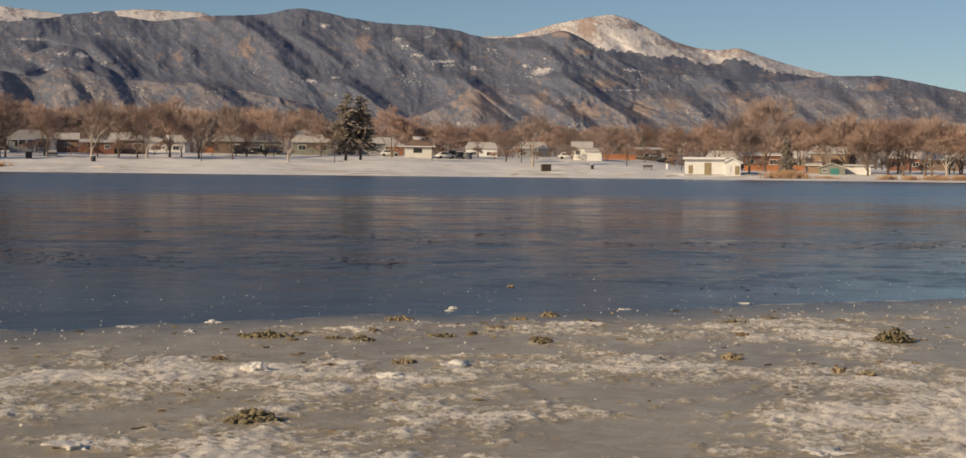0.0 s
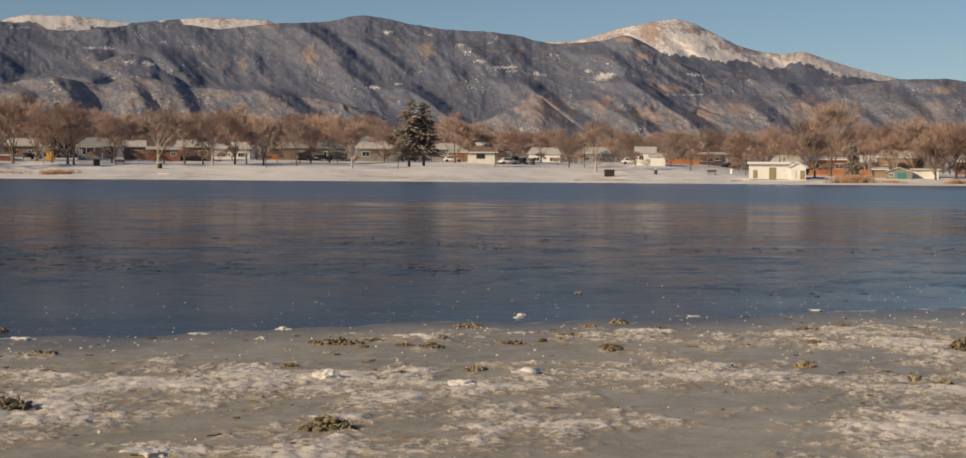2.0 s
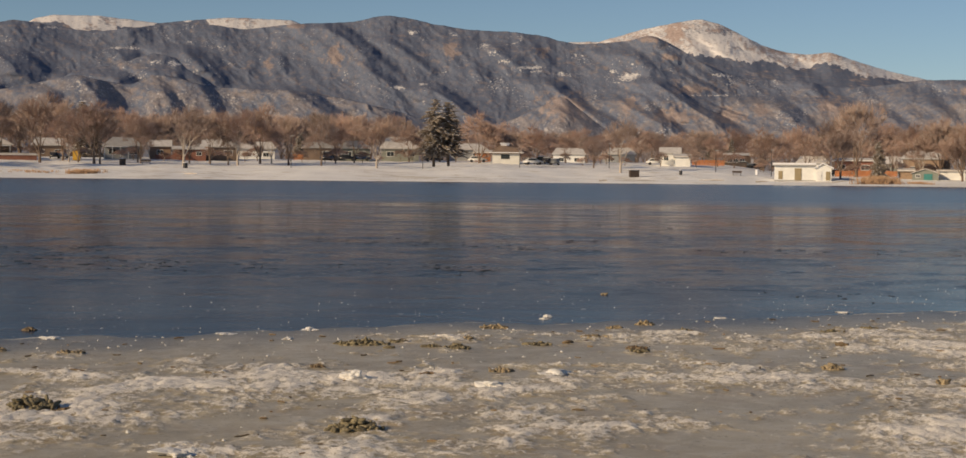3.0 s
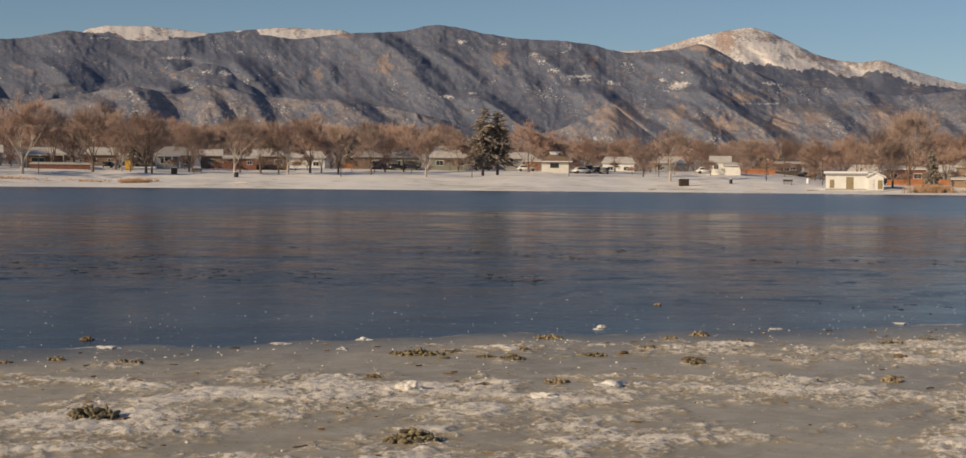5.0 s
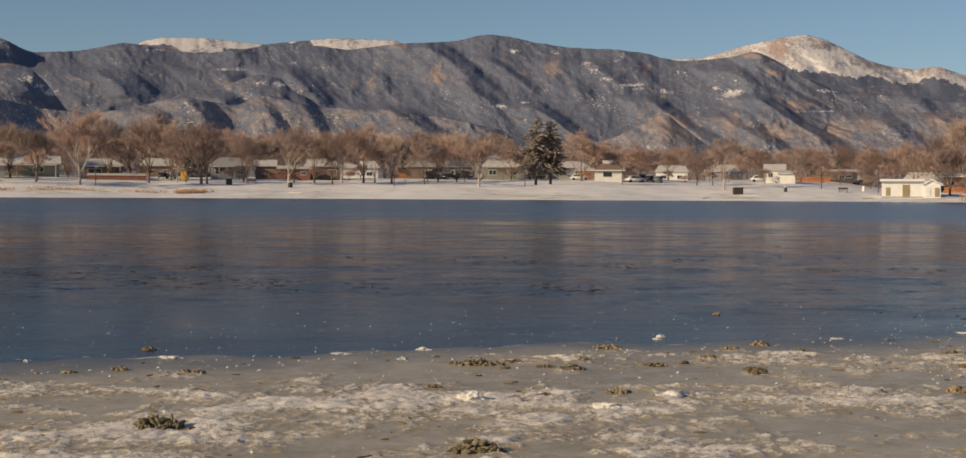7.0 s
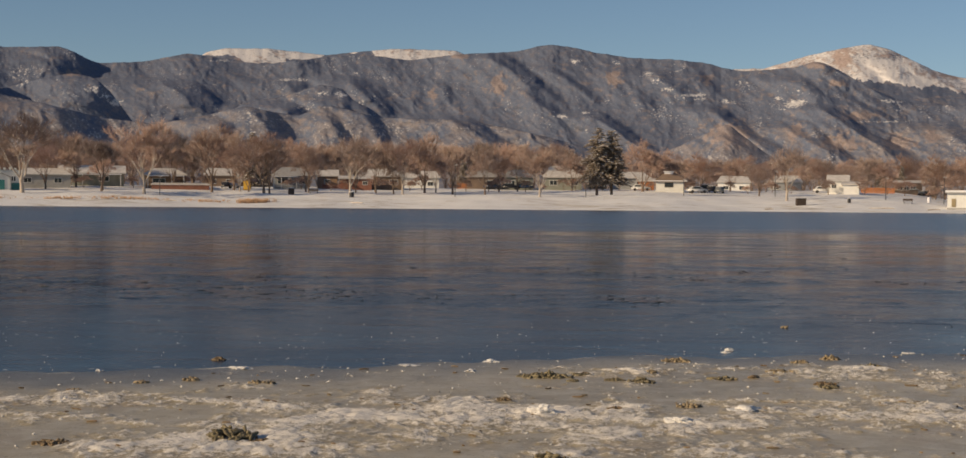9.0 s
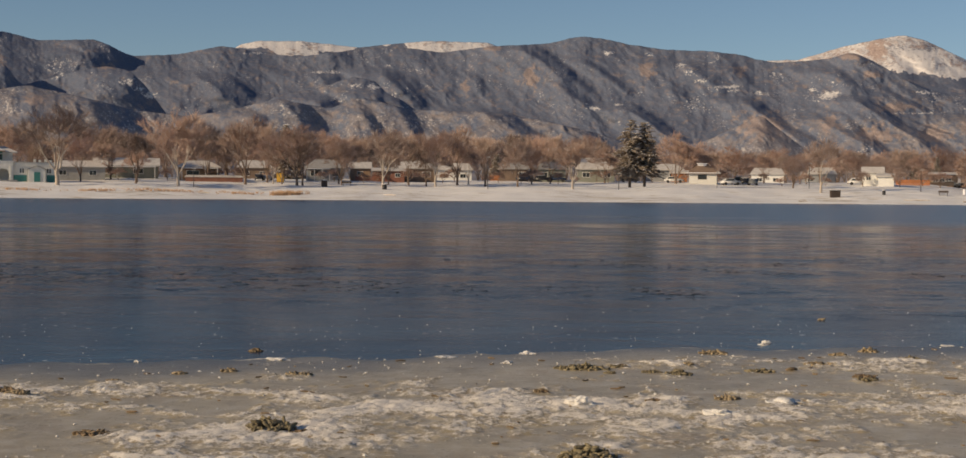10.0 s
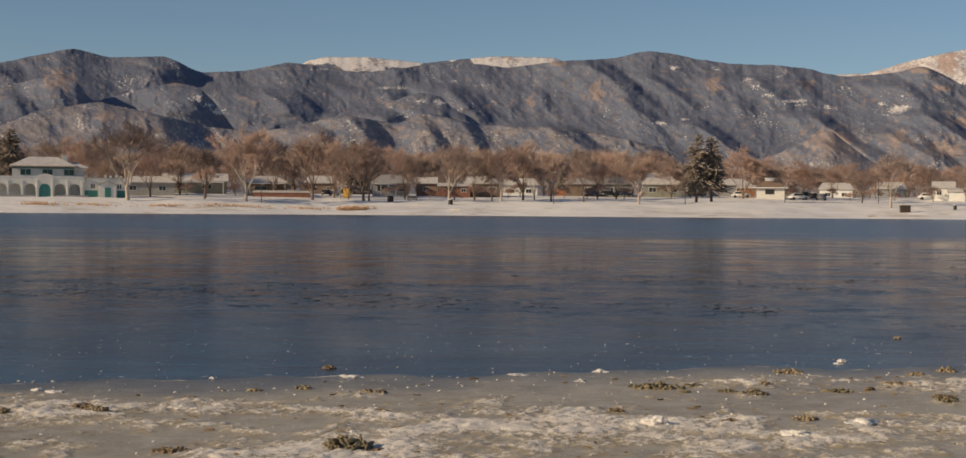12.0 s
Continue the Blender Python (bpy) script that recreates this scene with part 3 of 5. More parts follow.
def mountain(name, label, crest, reach, low, mat, cols, rows, spurs, rough, seed, cover, treeline=None, dryness=0.0, rocks=()):
    """A range whose crest stands at the given elevations (azimuth, degrees), from a front to a crest distance; treeline: bare snow this far below the crest."""
    front, top, back = reach
    az, v = np.meshgrid(np.linspace(crest[0][0] - 5, crest[-1][0] + 5, cols), np.r_[np.linspace(0, 1, rows), np.linspace(1.05, 1.6, 8)])
    at, up = [c[0] for c in crest], [c[1] for c in crest]
    high = sum(np.interp(az + o, at, up) for o in (-0.16, -0.08, 0, 0.08, 0.16)) / 5 + 0.025 * fbm(az * 2.6, 0 * az + seed, 4, seed + 5)
    el = low + (high - low) * v.clip(0, 1)
    degree = radians(1) * top
    slant = az + 0.85 * el
    warp = 0.35 * fbm(az * 0.8, el * 0.8, 2, seed + 40)
    branching = spur_noise(slant * 0.42 + warp, el * 0.55 + 3, seed, 4)
    gullies = spur_noise(slant * 1.5 + warp, el * 1.4 + 9, seed + 20, 3)
    fine = fbm(az * 6.5, el * 6.5, 4, seed + 9, 0.6)
    relief = spur_relief(az, el, spurs, degree) + rough * (1 + 0.5 * step(az, 1, 6)) * (15 * branching + 5.5 * gullies + 0.8 * fine)
    d = front + (top - front) * v.clip(0, 1) ** 0.9 - relief
    z = 0.85 + d * np.tan(np.radians(el))
    d = np.where(v > 1, top + (back - top) * (v - 1) / 0.6, d)
    z = np.where(v > 1, (0.85 + top * np.tan(np.radians(high)) - 40) * (1.6 - v) / 0.6, z)
    ragged = 0.55 * fbm(az * 4.2, el * 4.2, 4, seed + 70, 0.65)
    crag = blot(az, el, CRAGS, ragged)
    crag = np.maximum(0.85 * crag, (0.06 + 0.5 * branching + 0.8 * fbm(az * 2.2, el * 2.6, 4, seed + 77, 0.6)).clip(0, 0.40))
    dry = dryness + 0.3 * branching + 0.7 * fbm(az * 0.9, el * 1.6, 4, seed + 110) + 0.22 * step(az, -3, 6) + 0.5 * step(3.5 - el, 0, 1) * step(az, -2, 1.5)
    snow = cover + 0.12 * dry + 0.30 * fbm(az * 0.7, el * 1.0, 3, seed + 90) + 0.20 * gullies + 0.6 * blot(az, el, DRIFTS, ragged * 0.8)
    if treeline:
        deep = np.interp(az, [c[0] for c in treeline], [c[1] for c in treeline])
        bald = step(deep + (0.32 * fbm(az * 4.5, el * 3.0, 4, seed + 66, 0.6) + 0.15 * gullies) * deep.clip(0.1, 0.45) - (high - el), -0.03, 0.03)
        snow = snow + 1.0 * bald
        crag = np.maximum(crag * (1 - bald), bald * (0.18 + 1.2 * gullies + 0.4 * fine + 0.55 * blot(az, el, rocks, ragged)))
    sheet = grid_mesh(name, d * np.sin(np.radians(az)), d * np.cos(np.radians(az)), z, flip=True, crag=crag, snow=snow, dry=dry)
    return tagged(part(name, sheet, mat), label, "mountain", kind="structure")


MAIN = [(-30.7, 5.16), (-29.43, 5.47), (-28.19, 5.77), (-26.95, 5.48), (-24.86, 5.57), (-23.63, 5.01), (-21.95, 5.12), (-20.36, 5.47), (-18.76, 5.25), (-17.61, 5.12), (-15.26, 5.45), (-14.4, 5.5), (-13.31, 5.5), (-12.2, 5.35), (-10.44, 5.6), (-8.2, 5.72), (-7.07, 5.99), (-6.15, 5.9), (-5.24, 5.69), (-3.86, 5.49), (-2.25, 5.43)]
MAIN += [(-1.1, 5.29), (-0.41, 5.09), (0.29, 4.98), (1.44, 5.06), (2.13, 5.12), (2.7, 5.30), (3.05, 5.30), (3.74, 4.97), (4.32, 4.61), (4.9, 4.29), (5.82, 3.88), (6.74, 3.7), (8.33, 3.66), (9.8, 3.4), (11.24, 3.45), (12.57, 3.64), (14.53, 3.65), (15.61, 3.45), (17.48, 3.04)]
DOME = [(-21.04, 4.6), (-19.68, 5.55), (-18.99, 5.68), (-17.39, 5.7), (-15.31, 5.5), (-14.39, 5.62), (-12.77, 5.78), (-10.46, 5.74), (-9.53, 5.38), (-8.87, 5.3), (-6.6, 4.6)]
PEAK = [(-1.09, 4.69), (-0.17, 5.07), (0.98, 5.08), (1.9, 5.34), (2.7, 5.57), (3.96, 5.81), (4.65, 5.92), (5.34, 5.77), (6.26, 5.32), (7.06, 4.91), (7.86, 4.68), (8.65, 4.59), (9.43, 4.68), (10.34, 4.36), (11.45, 4.0), (12.78, 3.68), (14.97, 3.05)]
FOOT = [(-30.69, 2.9), (-29.42, 3.48), (-27.27, 3.87), (-25.29, 3.47), (-23.51, 3.05), (-21.48, 2.85), (-19.66, 3.22), (-18.29, 3.58), (-17.59, 3.42), (-16.33, 3.24), (-15.26, 3.67), (-13.31, 3.21), (-10.43, 3.16), (-8.41, 2.86), (-6.13, 2.33), (-4.29, 1.67), (-2.22, 2.16), (-0.34, 3.08), (0.9, 2.1), (1.48, 1.7), (3.31, 1.6), (4.92, 1.4), (7.21, 1.4), (9.47, 1.5), (11.71, 1.4), (13.92, 1.6), (16.06, 2.17), (17.51, 1.95)]
MID = [(-31.53, 4.08), (-30.69, 4.28), (-29.43, 4.63), (-28.68, 4.88), (-28.03, 4.56), (-27.49, 3.84), (-26.83, 4.04), (-25.52, 4.43), (-24.52, 4.63), (-23.7, 4.49), (-23.07, 3.9), (-22.21, 2.7), (-21.03, 2.5), (-19.66, 2.9), (-18.29, 3.7), (-16.91, 3.95), (-15.53, 4.42), (-14.61, 4.25), (-14.4, 3.89), (-13.63, 3.53), (-12.76, 2.88), (-11.98, 2.23)]
SPURS = SPURS_WEST + SPURS_MIDDLE + SPURS_EAST + SPURS_END


def spurs_under(crest, upper, spurs):
    """The spurs that start below a crest line and below an elevation."""
    return [k for k in spurs if k[1] < upper and crest[0][0] < k[0] < crest[-1][0] and k[1] < np.interp(k[0], [c[0] for c in crest], [c[1] for c in crest]) + 0.3]


FOOT_SPURS = spurs_under(FOOT, 3.7, SPURS)
MID_SPURS = [k for k in spurs_under(MID, 4.9, SPURS) if k not in FOOT_SPURS]
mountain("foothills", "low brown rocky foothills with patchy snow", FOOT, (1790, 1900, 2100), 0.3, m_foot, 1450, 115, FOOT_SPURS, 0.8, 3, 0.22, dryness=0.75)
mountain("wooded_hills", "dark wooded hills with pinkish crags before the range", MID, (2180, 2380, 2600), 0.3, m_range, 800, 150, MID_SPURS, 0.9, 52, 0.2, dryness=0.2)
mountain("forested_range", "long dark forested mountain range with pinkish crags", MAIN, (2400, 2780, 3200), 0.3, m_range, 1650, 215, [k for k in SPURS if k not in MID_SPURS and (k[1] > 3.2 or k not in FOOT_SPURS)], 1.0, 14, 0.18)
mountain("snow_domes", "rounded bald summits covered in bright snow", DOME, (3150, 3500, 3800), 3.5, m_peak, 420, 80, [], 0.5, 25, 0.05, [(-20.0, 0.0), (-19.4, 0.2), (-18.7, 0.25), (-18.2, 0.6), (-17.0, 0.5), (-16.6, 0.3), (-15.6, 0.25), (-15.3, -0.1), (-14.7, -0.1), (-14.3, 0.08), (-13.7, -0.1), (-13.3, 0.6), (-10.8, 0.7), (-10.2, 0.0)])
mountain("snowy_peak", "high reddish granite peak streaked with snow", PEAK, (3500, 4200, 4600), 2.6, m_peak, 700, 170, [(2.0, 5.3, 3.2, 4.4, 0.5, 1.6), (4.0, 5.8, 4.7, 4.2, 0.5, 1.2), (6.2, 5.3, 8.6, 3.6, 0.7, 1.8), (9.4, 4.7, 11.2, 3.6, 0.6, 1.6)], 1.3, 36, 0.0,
         [(-1.5, 0.2), (0.5, 0.25), (1.5, 0.5), (2.7, 1.0), (4.9, 1.3), (6.6, 0.85), (7.0, 0.5), (8.3, 0.55), (9.0, 0.35), (10.5, 0.45), (11.4, 0.3), (12.3, 0.2), (13.2, 0.05)], rocks=[(2.0, 5.2, 0.7, 0.3), (3.75, 5.5, 0.35, 0.4), (5.9, 5.5, 0.9, 0.12), (7.6, 4.8, 0.9, 0.14), (9.3, 4.55, 0.6, 0.16)])
# ---- trees ----
def tube(verts, faces, p, q, r0, r1, sides=4):
    axis = (q - p)
    if axis.length < 1e-6:
        return
    side = axis.orthogonal().normalized()
    up = axis.normalized().cross(side)
    n = len(verts)
    for c, r in ((p, r0), (q, r1)):
        for k in range(sides):
            a = 2 * math.pi * k / sides
            verts.append(c + side * (r * math.cos(a)) + up * (r * math.sin(a)))
    for k in range(sides):
        faces.append((n + k, n + (k + 1) % sides, n + sides + (k + 1) % sides, n + sides + k))


def raw_mesh(name, verts, faces, mat, smooth=False):
    me = bpy.data.meshes.new(name)
    me.from_pydata([tuple(v) for v in verts], [], faces)
    me.materials.append(mat)
    if smooth:
        me.polygons.foreach_set("use_smooth", [True] * len(me.polygons))
    return me


def bare_tree_meshes(seed, height, spread, bark, twig, fork=0.22, dense=5):
    """Trunk with limbs, a crown of fine bare twigs: two meshes for one kind of leafless tree."""
    rng = random.Random(seed)
    wood, twigs = ([], []), ([], [])
    trunk_r = height * 0.026

    def grow(p, way, length, r, depth):
        bend = Vector((rng.uniform(-1, 1), rng.uniform(-1, 1), rng.uniform(-0.2, 0.6))) * 0.22
        mid = p + way * length * 0.5
        q = mid + (way + bend).normalized() * length * 0.5
        r1 = r * (0.62 if depth < 2 else 0.52)
        store = wood if depth < 3 else twigs
        sides = 7 if depth == 0 else 5 if depth < 2 else 3
        tube(*store, p, mid, r, (r + r1) / 2, sides)
        tube(*store, mid, q, (r + r1) / 2, r1, sides)
        if depth == 5:
            for _ in range(dense * 3 + 7):
                w = ((q - p).normalized() + Vector((rng.uniform(-1, 1), rng.uniform(-1, 1), rng.uniform(-0.5, 0.9))) * 0.75).normalized()
                s = p.lerp(q, rng.uniform(0.1, 1))
                tube(*twigs, s, s + w * height * rng.uniform(0.04, 0.10), 0.0125, 0.006, 3)
            return
        count = rng.choice((4, 5)) if depth == 0 else rng.choice((2, 3, 3)) if depth < 4 else 3
        turn = rng.uniform(0, 6.28)
        for k in range(count):
            a = turn + 2 * math.pi * k / count + rng.uniform(-0.4, 0.4)
            side = Vector((math.cos(a), math.sin(a), 0))
            lean = rng.uniform(0.4, 0.85) * spread if depth else (0.1 if k == 0 else rng.uniform(0.35, 0.9) * spread)
            w = (way + side * lean + Vector((0, 0, rng.uniform(-0.18, 0.28) if depth else rng.uniform(-0.1, 0.0)))).normalized()
            start = p.lerp(q, rng.uniform(0.55, 1.0)) if k else q
            grow(start, w, length * rng.uniform(0.68, 0.86) if depth else height * rng.uniform(0.19, 0.27), r1 * rng.uniform(0.6, 0.85), depth + 1)

    grow(Vector((0, 0, -0.3)), Vector((rng.uniform(-0.06, 0.06), rng.uniform(-0.06, 0.06), 1)).normalized(), height * fork * 1.05, trunk_r, 0)
    top = sorted(v.z for v in twigs[0])[int(len(twigs[0]) * 0.985)]
    for store in (wood, twigs):
        for v in store[0]:
            v *= height / top
    return (raw_mesh("trunk", *wood, bark, True), raw_mesh("crown", *twigs, twig))


TREES_GROUP = "bare trees along the far shore"
TREE_KINDS = []
for seed, spread, bark, twig, fork, dense, label in (
        (1, 0.85, m_bark, m_twig, 0.17, 5, "bare reddish-brown deciduous tree standing in snow"),
        (2, 0.75, m_bark, m_twig_dark, 0.18, 5, "bare dull brown deciduous tree standing in snow"),
        (3, 0.95, m_bark, m_twig, 0.13, 6, "round dense bare tree with rusty brown twigs"),
        (4, 0.65, m_bark, m_twig_dark, 0.2, 4, "tall slender leafless tree with thin branches"),
        (5, 0.9, m_pale_bark, m_twig_dark, 0.2, 3, "leafless cottonwood with pale trunk and limbs"),
        (6, 0.8, m_pale_bark, m_twig, 0.17, 4, "leafless cottonwood with pale trunk and brown twigs")):
    TREE_KINDS.append((bare_tree_meshes(seed, 10.0, spread, bark, twig, fork, dense), label))


def bare_tree(kind, az, d, height, turn, wide=1.0):
    meshes, label = TREE_KINDS[kind]
    x, y = spot(az, d)
    s, wide = height / 10.0, wide * 0.78
    t = thing("bare_tree", label, "tree", pose(x, y, float(bank(az, d)), 0, 0, turn) @ Matrix.Diagonal((s * wide, s * wide, s, 1)), TREES_GROUP)
    for me in meshes:
        part(me.name.split(".")[0], me, None, t)
    return t


rng = random.Random(7)
# azimuth, distance, top elevation, kind of the trees that stand out
for az, d, el, kind, wide in (
        (-17.41, 300, 2.35, 1, 1), (-16.06, 318, 2.0, 0, 1.1), (-14.42, 300, 2.45, 4, 1.1), (-13.46, 312, 2.15, 1, 1), (-12.45, 305, 2.35, 5, 1), (-11.63, 318, 2.5, 0, 1.1),
        (-10.58, 308, 2.2, 3, 1), (-9.36, 300, 2.05, 1, 1.1), (-8.14, 330, 2.0, 0, 1), (-7.30, 292, 1.95, 5, 1.2), (-6.09, 340, 1.75, 2, 1.2), (-3.45, 335, 2.3, 2, 1.25), (-2.75, 345, 2.0, 0, 1.1),
        (-1.39, 335, 1.85, 2, 1.2), (-0.21, 350, 1.6, 0, 1.2), (0.83, 310, 1.5, 1, 1.1), (1.83, 292, 2.15, 4, 1.1), (2.80, 350, 1.7, 2, 1.2), (4.99, 400, 1.6, 1, 1), (7.05, 380, 1.6, 1, 1),
        (8.64, 340, 1.7, 0, 1), (10.44, 310, 2.75, 1, 1.1), (9.77, 330, 2.2, 1, 1), (11.60, 330, 1.9, 2, 1), (12.56, 305, 2.0, 0, 1), (13.44, 300, 2.15, 2, 1), (14.20, 296, 2.0, 1, 1), (14.85, 292, 2.05, 0, 1.1),
        (15.39, 290, 1.9, 1, 1), (16.14, 288, 1.95, 0, 1.2), (16.89, 286, 1.8, 5, 1.2), (17.41, 300, 1.7, 2, 1),
        (-26.26, 292, 3.05, 4, 1.25), (-28.11, 350, 2.5, 0, 1), (-27.14, 360, 2.4, 1, 1), (-25.27, 345, 2.5, 0, 1), (-24.38, 330, 2.4, 1, 1), (-21.96, 290, 2.9, 5, 1.1), (-23.49, 300, 2.2, 3, 1), (-20.89, 330, 2.5, 1, 1), (-19.52, 312, 2.75, 0, 1.1), (-17.62, 300, 2.5, 2, 1.15), (-18.72, 330, 2.55, 1, 1)):
    height = 0.85 + d * math.tan(radians(el)) - float(bank(az, d))
    bare_tree(kind, az, d, height, rng.uniform(0, 360), wide)
# slighter trees on the lawn in front of the houses
for i in range(30):
    az = -34 + 52 * (i + rng.random()) / 30
    d = rng.uniform(300, 342) if az < 9 else rng.uniform(287, 320)
    if -8 < az < -0.5 and d < 330 or 1.0 < az < 9.6 or -31.5 < az < -25.5:
        continue
    bare_tree(rng.choice((0, 1, 3, 1, 5)), az, d, rng.uniform(6.0, 9.5), rng.uniform(0, 360), rng.uniform(0.9, 1.15))
# a close row by the reeds
for i in range(10):
    az = 12.6 + 6.5 * (i + rng.random()) / 10
    bare_tree(rng.choice((0, 2, 1, 5)), az, rng.uniform(284, 312), rng.uniform(7.5, 10.5), rng.uniform(0, 360), rng.uniform(1.0, 1.25))
# low leafless shrubs round the houses
for i in range(70):
    az = -33 + 51 * (i + rng.random()) / 70
    d = rng.uniform(326, 345) if az < 8 else rng.uniform(296, 318)
    if 6.8 < az < 10 and d < 325 or -31.5 < az < -25.0:
        continue
    meshes, _ = TREE_KINDS[rng.choice((2, 0, 1))]
    x, y = spot(az, d)
    k = rng.uniform(0.18, 0.34)
    t = thing("bare_shrub", "low leafless brown shrub in front of houses", "shrub", pose(x, y, float(bank(az, d)), 0, 0, rng.uniform(0, 360)) @ Matrix.Diagonal((k * 1.3, k * 1.3, k, 1)), "shrubs round the houses")
    for me in meshes:
        part("stem" if me.name.startswith("trunk") else "crown", me, None, t)
# the grove behind, thinning into the town
for i in range(300):
    az = -37 + 60 * (i + rng.random()) / 300
    d = rng.uniform(345, 620)
    el = rng.uniform(1.2, 1.95) + (0.4 if az < -6 else 0.1 if az > 8 else -0.1)
    height = max(6.5, 0.85 + d * math.tan(radians(el)) - float(bank(az, d)))
    bare_tree(rng.choice((0, 1, 2, 0, 1, 3)), az, d, height, rng.uniform(0, 360), rng.uniform(0.95, 1.3) * min(1, 13 / height))


def conifer_meshes(seed, height, spread, bare, thin=1.0, dusted=0.36):
    """A spruce: tapered trunk, drooping boughs of many small needle clumps, snow lying on the boughs."""
    rng = random.Random(seed)
    trunk, green, snow = ([], []), ([], []), ([], [])
    for k in range(8):
        tube(*trunk, Vector((0, 0, height * k / 8 - 0.2)), Vector((0, 0, height * (k + 1) / 8 - 0.2)), height * 0.017 * (1 - k / 8.5), height * 0.017 * (1 - (k + 1) / 8.5), 7)

    def clump(store, c, way, length, fat):
        n = len(store[0])
        side = way.cross(Vector((0, 0, 1))).normalized() * fat
        up = Vector((0, 0, fat * 0.55))
        for v in (c - way * length * 0.5, c + side, c + up, c - side, c - up, c + way * length * 0.6):
            store[0].append(v + Vector((rng.uniform(-1, 1), rng.uniform(-1, 1), rng.uniform(-1, 1))) * fat * 0.25)
        for a, b in ((1, 2), (2, 3), (3, 4), (4, 1)):
            store[1].append((n, n + b, n + a))
            store[1].append((n + 5, n + a, n + b))

    z = bare
    while z < height * 0.985:
        f = (z - bare) / (height - bare)
        reach = spread * (1 - f) ** 0.5 * (0.80 + 0.20 * math.sin(f * 23 + seed)) + 0.12
        for k in range(max(4, int(11 * (1 - f) * thin) + 3)):
            a = rng.uniform(0, 2 * math.pi)
            r = reach * rng.uniform(0.55, 1.1)
            out = Vector((math.cos(a), math.sin(a), 0))
            droop = rng.uniform(0.12, 0.38) * (1 - f * 0.8)
            tube(*trunk, Vector((0, 0, z)), out * r * 0.9 + Vector((0, 0, z - droop * r * 0.9)), 0.03, 0.012, 3)
            for s in range(max(2, int(r / 0.24))):
                g = (s + 0.6) / max(2, int(r / 0.24))
                c = out * (r * g) + Vector((rng.uniform(-0.14, 0.14), rng.uniform(-0.14, 0.14), z - droop * r * g * g + rng.uniform(-0.1, 0.06)))
                w = (out + Vector((rng.uniform(-0.6, 0.6), rng.uniform(-0.6, 0.6), -droop))).normalized()
                clump(green, c, w, rng.uniform(0.45, 0.8), rng.uniform(0.12, 0.22))
                if rng.random() < dusted:
                    clump(snow, c + Vector((0, 0, 0.10)), w, 0.34, 0.085)
        z += rng.uniform(0.2, 0.32) * height / 13
    return raw_mesh("trunk", *trunk, m_bark, True), raw_mesh("crown", *green, m_needle), raw_mesh("snow_on_boughs", *snow, m_roof_snow)


CONIFERS = [(conifer_meshes(11, 13.4, 3.4, 2.3, 1.5), "tall dark spruce dusted with snow on the lawn"), (conifer_meshes(12, 13.0, 3.2, 2.6, 1.6), "tall dark spruce dusted with snow on the lawn"),
            (conifer_meshes(13, 8.0, 2.6, 0.6, 1.4), "small dark evergreen dusted with snow beside houses"),
            (conifer_meshes(14, 8.0, 2.8, 0.4, 1.8, 0.03), "broad dark evergreen with hardly any snow")]
for which, az, d, height, wide in ((0, -5.17, 300, 13.5, 1.3), (1, -4.62, 301, 13.0, 1.35), (2, 11.23, 289, 7.0, 0.85), (2, 5.22, 400, 7.8, 0.8), (2, -10.17, 390, 8.6, 0.7), (2, -8.07, 380, 8.8, 1.1),
                                   (3, -30.36, 345, 14.0, 1.0), (3, -30.97, 350, 13.0, 1.2), (2, -18.03, 380, 13.5, 0.8), (2, -17.75, 400, 12.0, 1.0), (2, 5.91, 430, 8.0, 0.8), (2, 13.54, 370, 7.0, 0.9), (2, 0.37, 480, 8.0, 0.8)):
    meshes, label = CONIFERS[which]
    s = height / (13.4, 13.0, 8.0, 8.0)[which]
    x, y = spot(az, d)
    t = thing("spruce_tree", label, "tree", pose(x, y, float(bank(az, d)), 0, 0, which * 77 + az * 40) @ Matrix.Diagonal((s * wide, s * wide, s, 1)), "evergreens on the far shore")
    for me in meshes:
        ob = part(me.name.split(".")[0], me, None, t)
        if me.name.startswith("snow"):
            tagged(ob, kind="stuff")


# ---- buildings on the far shore ----
def roof_mesh(w, dp, z0, rise, over, thick=0.12, hip=0.0):
    """Pitched roof over a plan w by dp; ridge along x; hip pulls the ridge ends in."""
    bm = bmesh.new()
    x, y = w / 2 + over, dp / 2 + over
    rings = []
    for dz in (0, thick):
        rings.append([bm.verts.new(p) for p in ((-x, -y, z0 + dz), (x, -y, z0 + dz), (x, y, z0 + dz), (-x, y, z0 + dz), (-x + hip, 0, z0 + rise + dz), (x - hip, 0, z0 + rise + dz))])
    for i, ring in enumerate(rings):
        for f in ((0, 1, 5, 4), (2, 3, 4, 5), (1, 2, 5), (3, 0, 4)):
            bm.faces.new([ring[k] for k in (f if i else f[::-1])])
    lo, hi = rings
    for a, b in ((0, 1), (1, 2), (2, 3), (3, 0)):
        bm.faces.new((lo[a], lo[b], hi[b], hi[a]))
    return bm


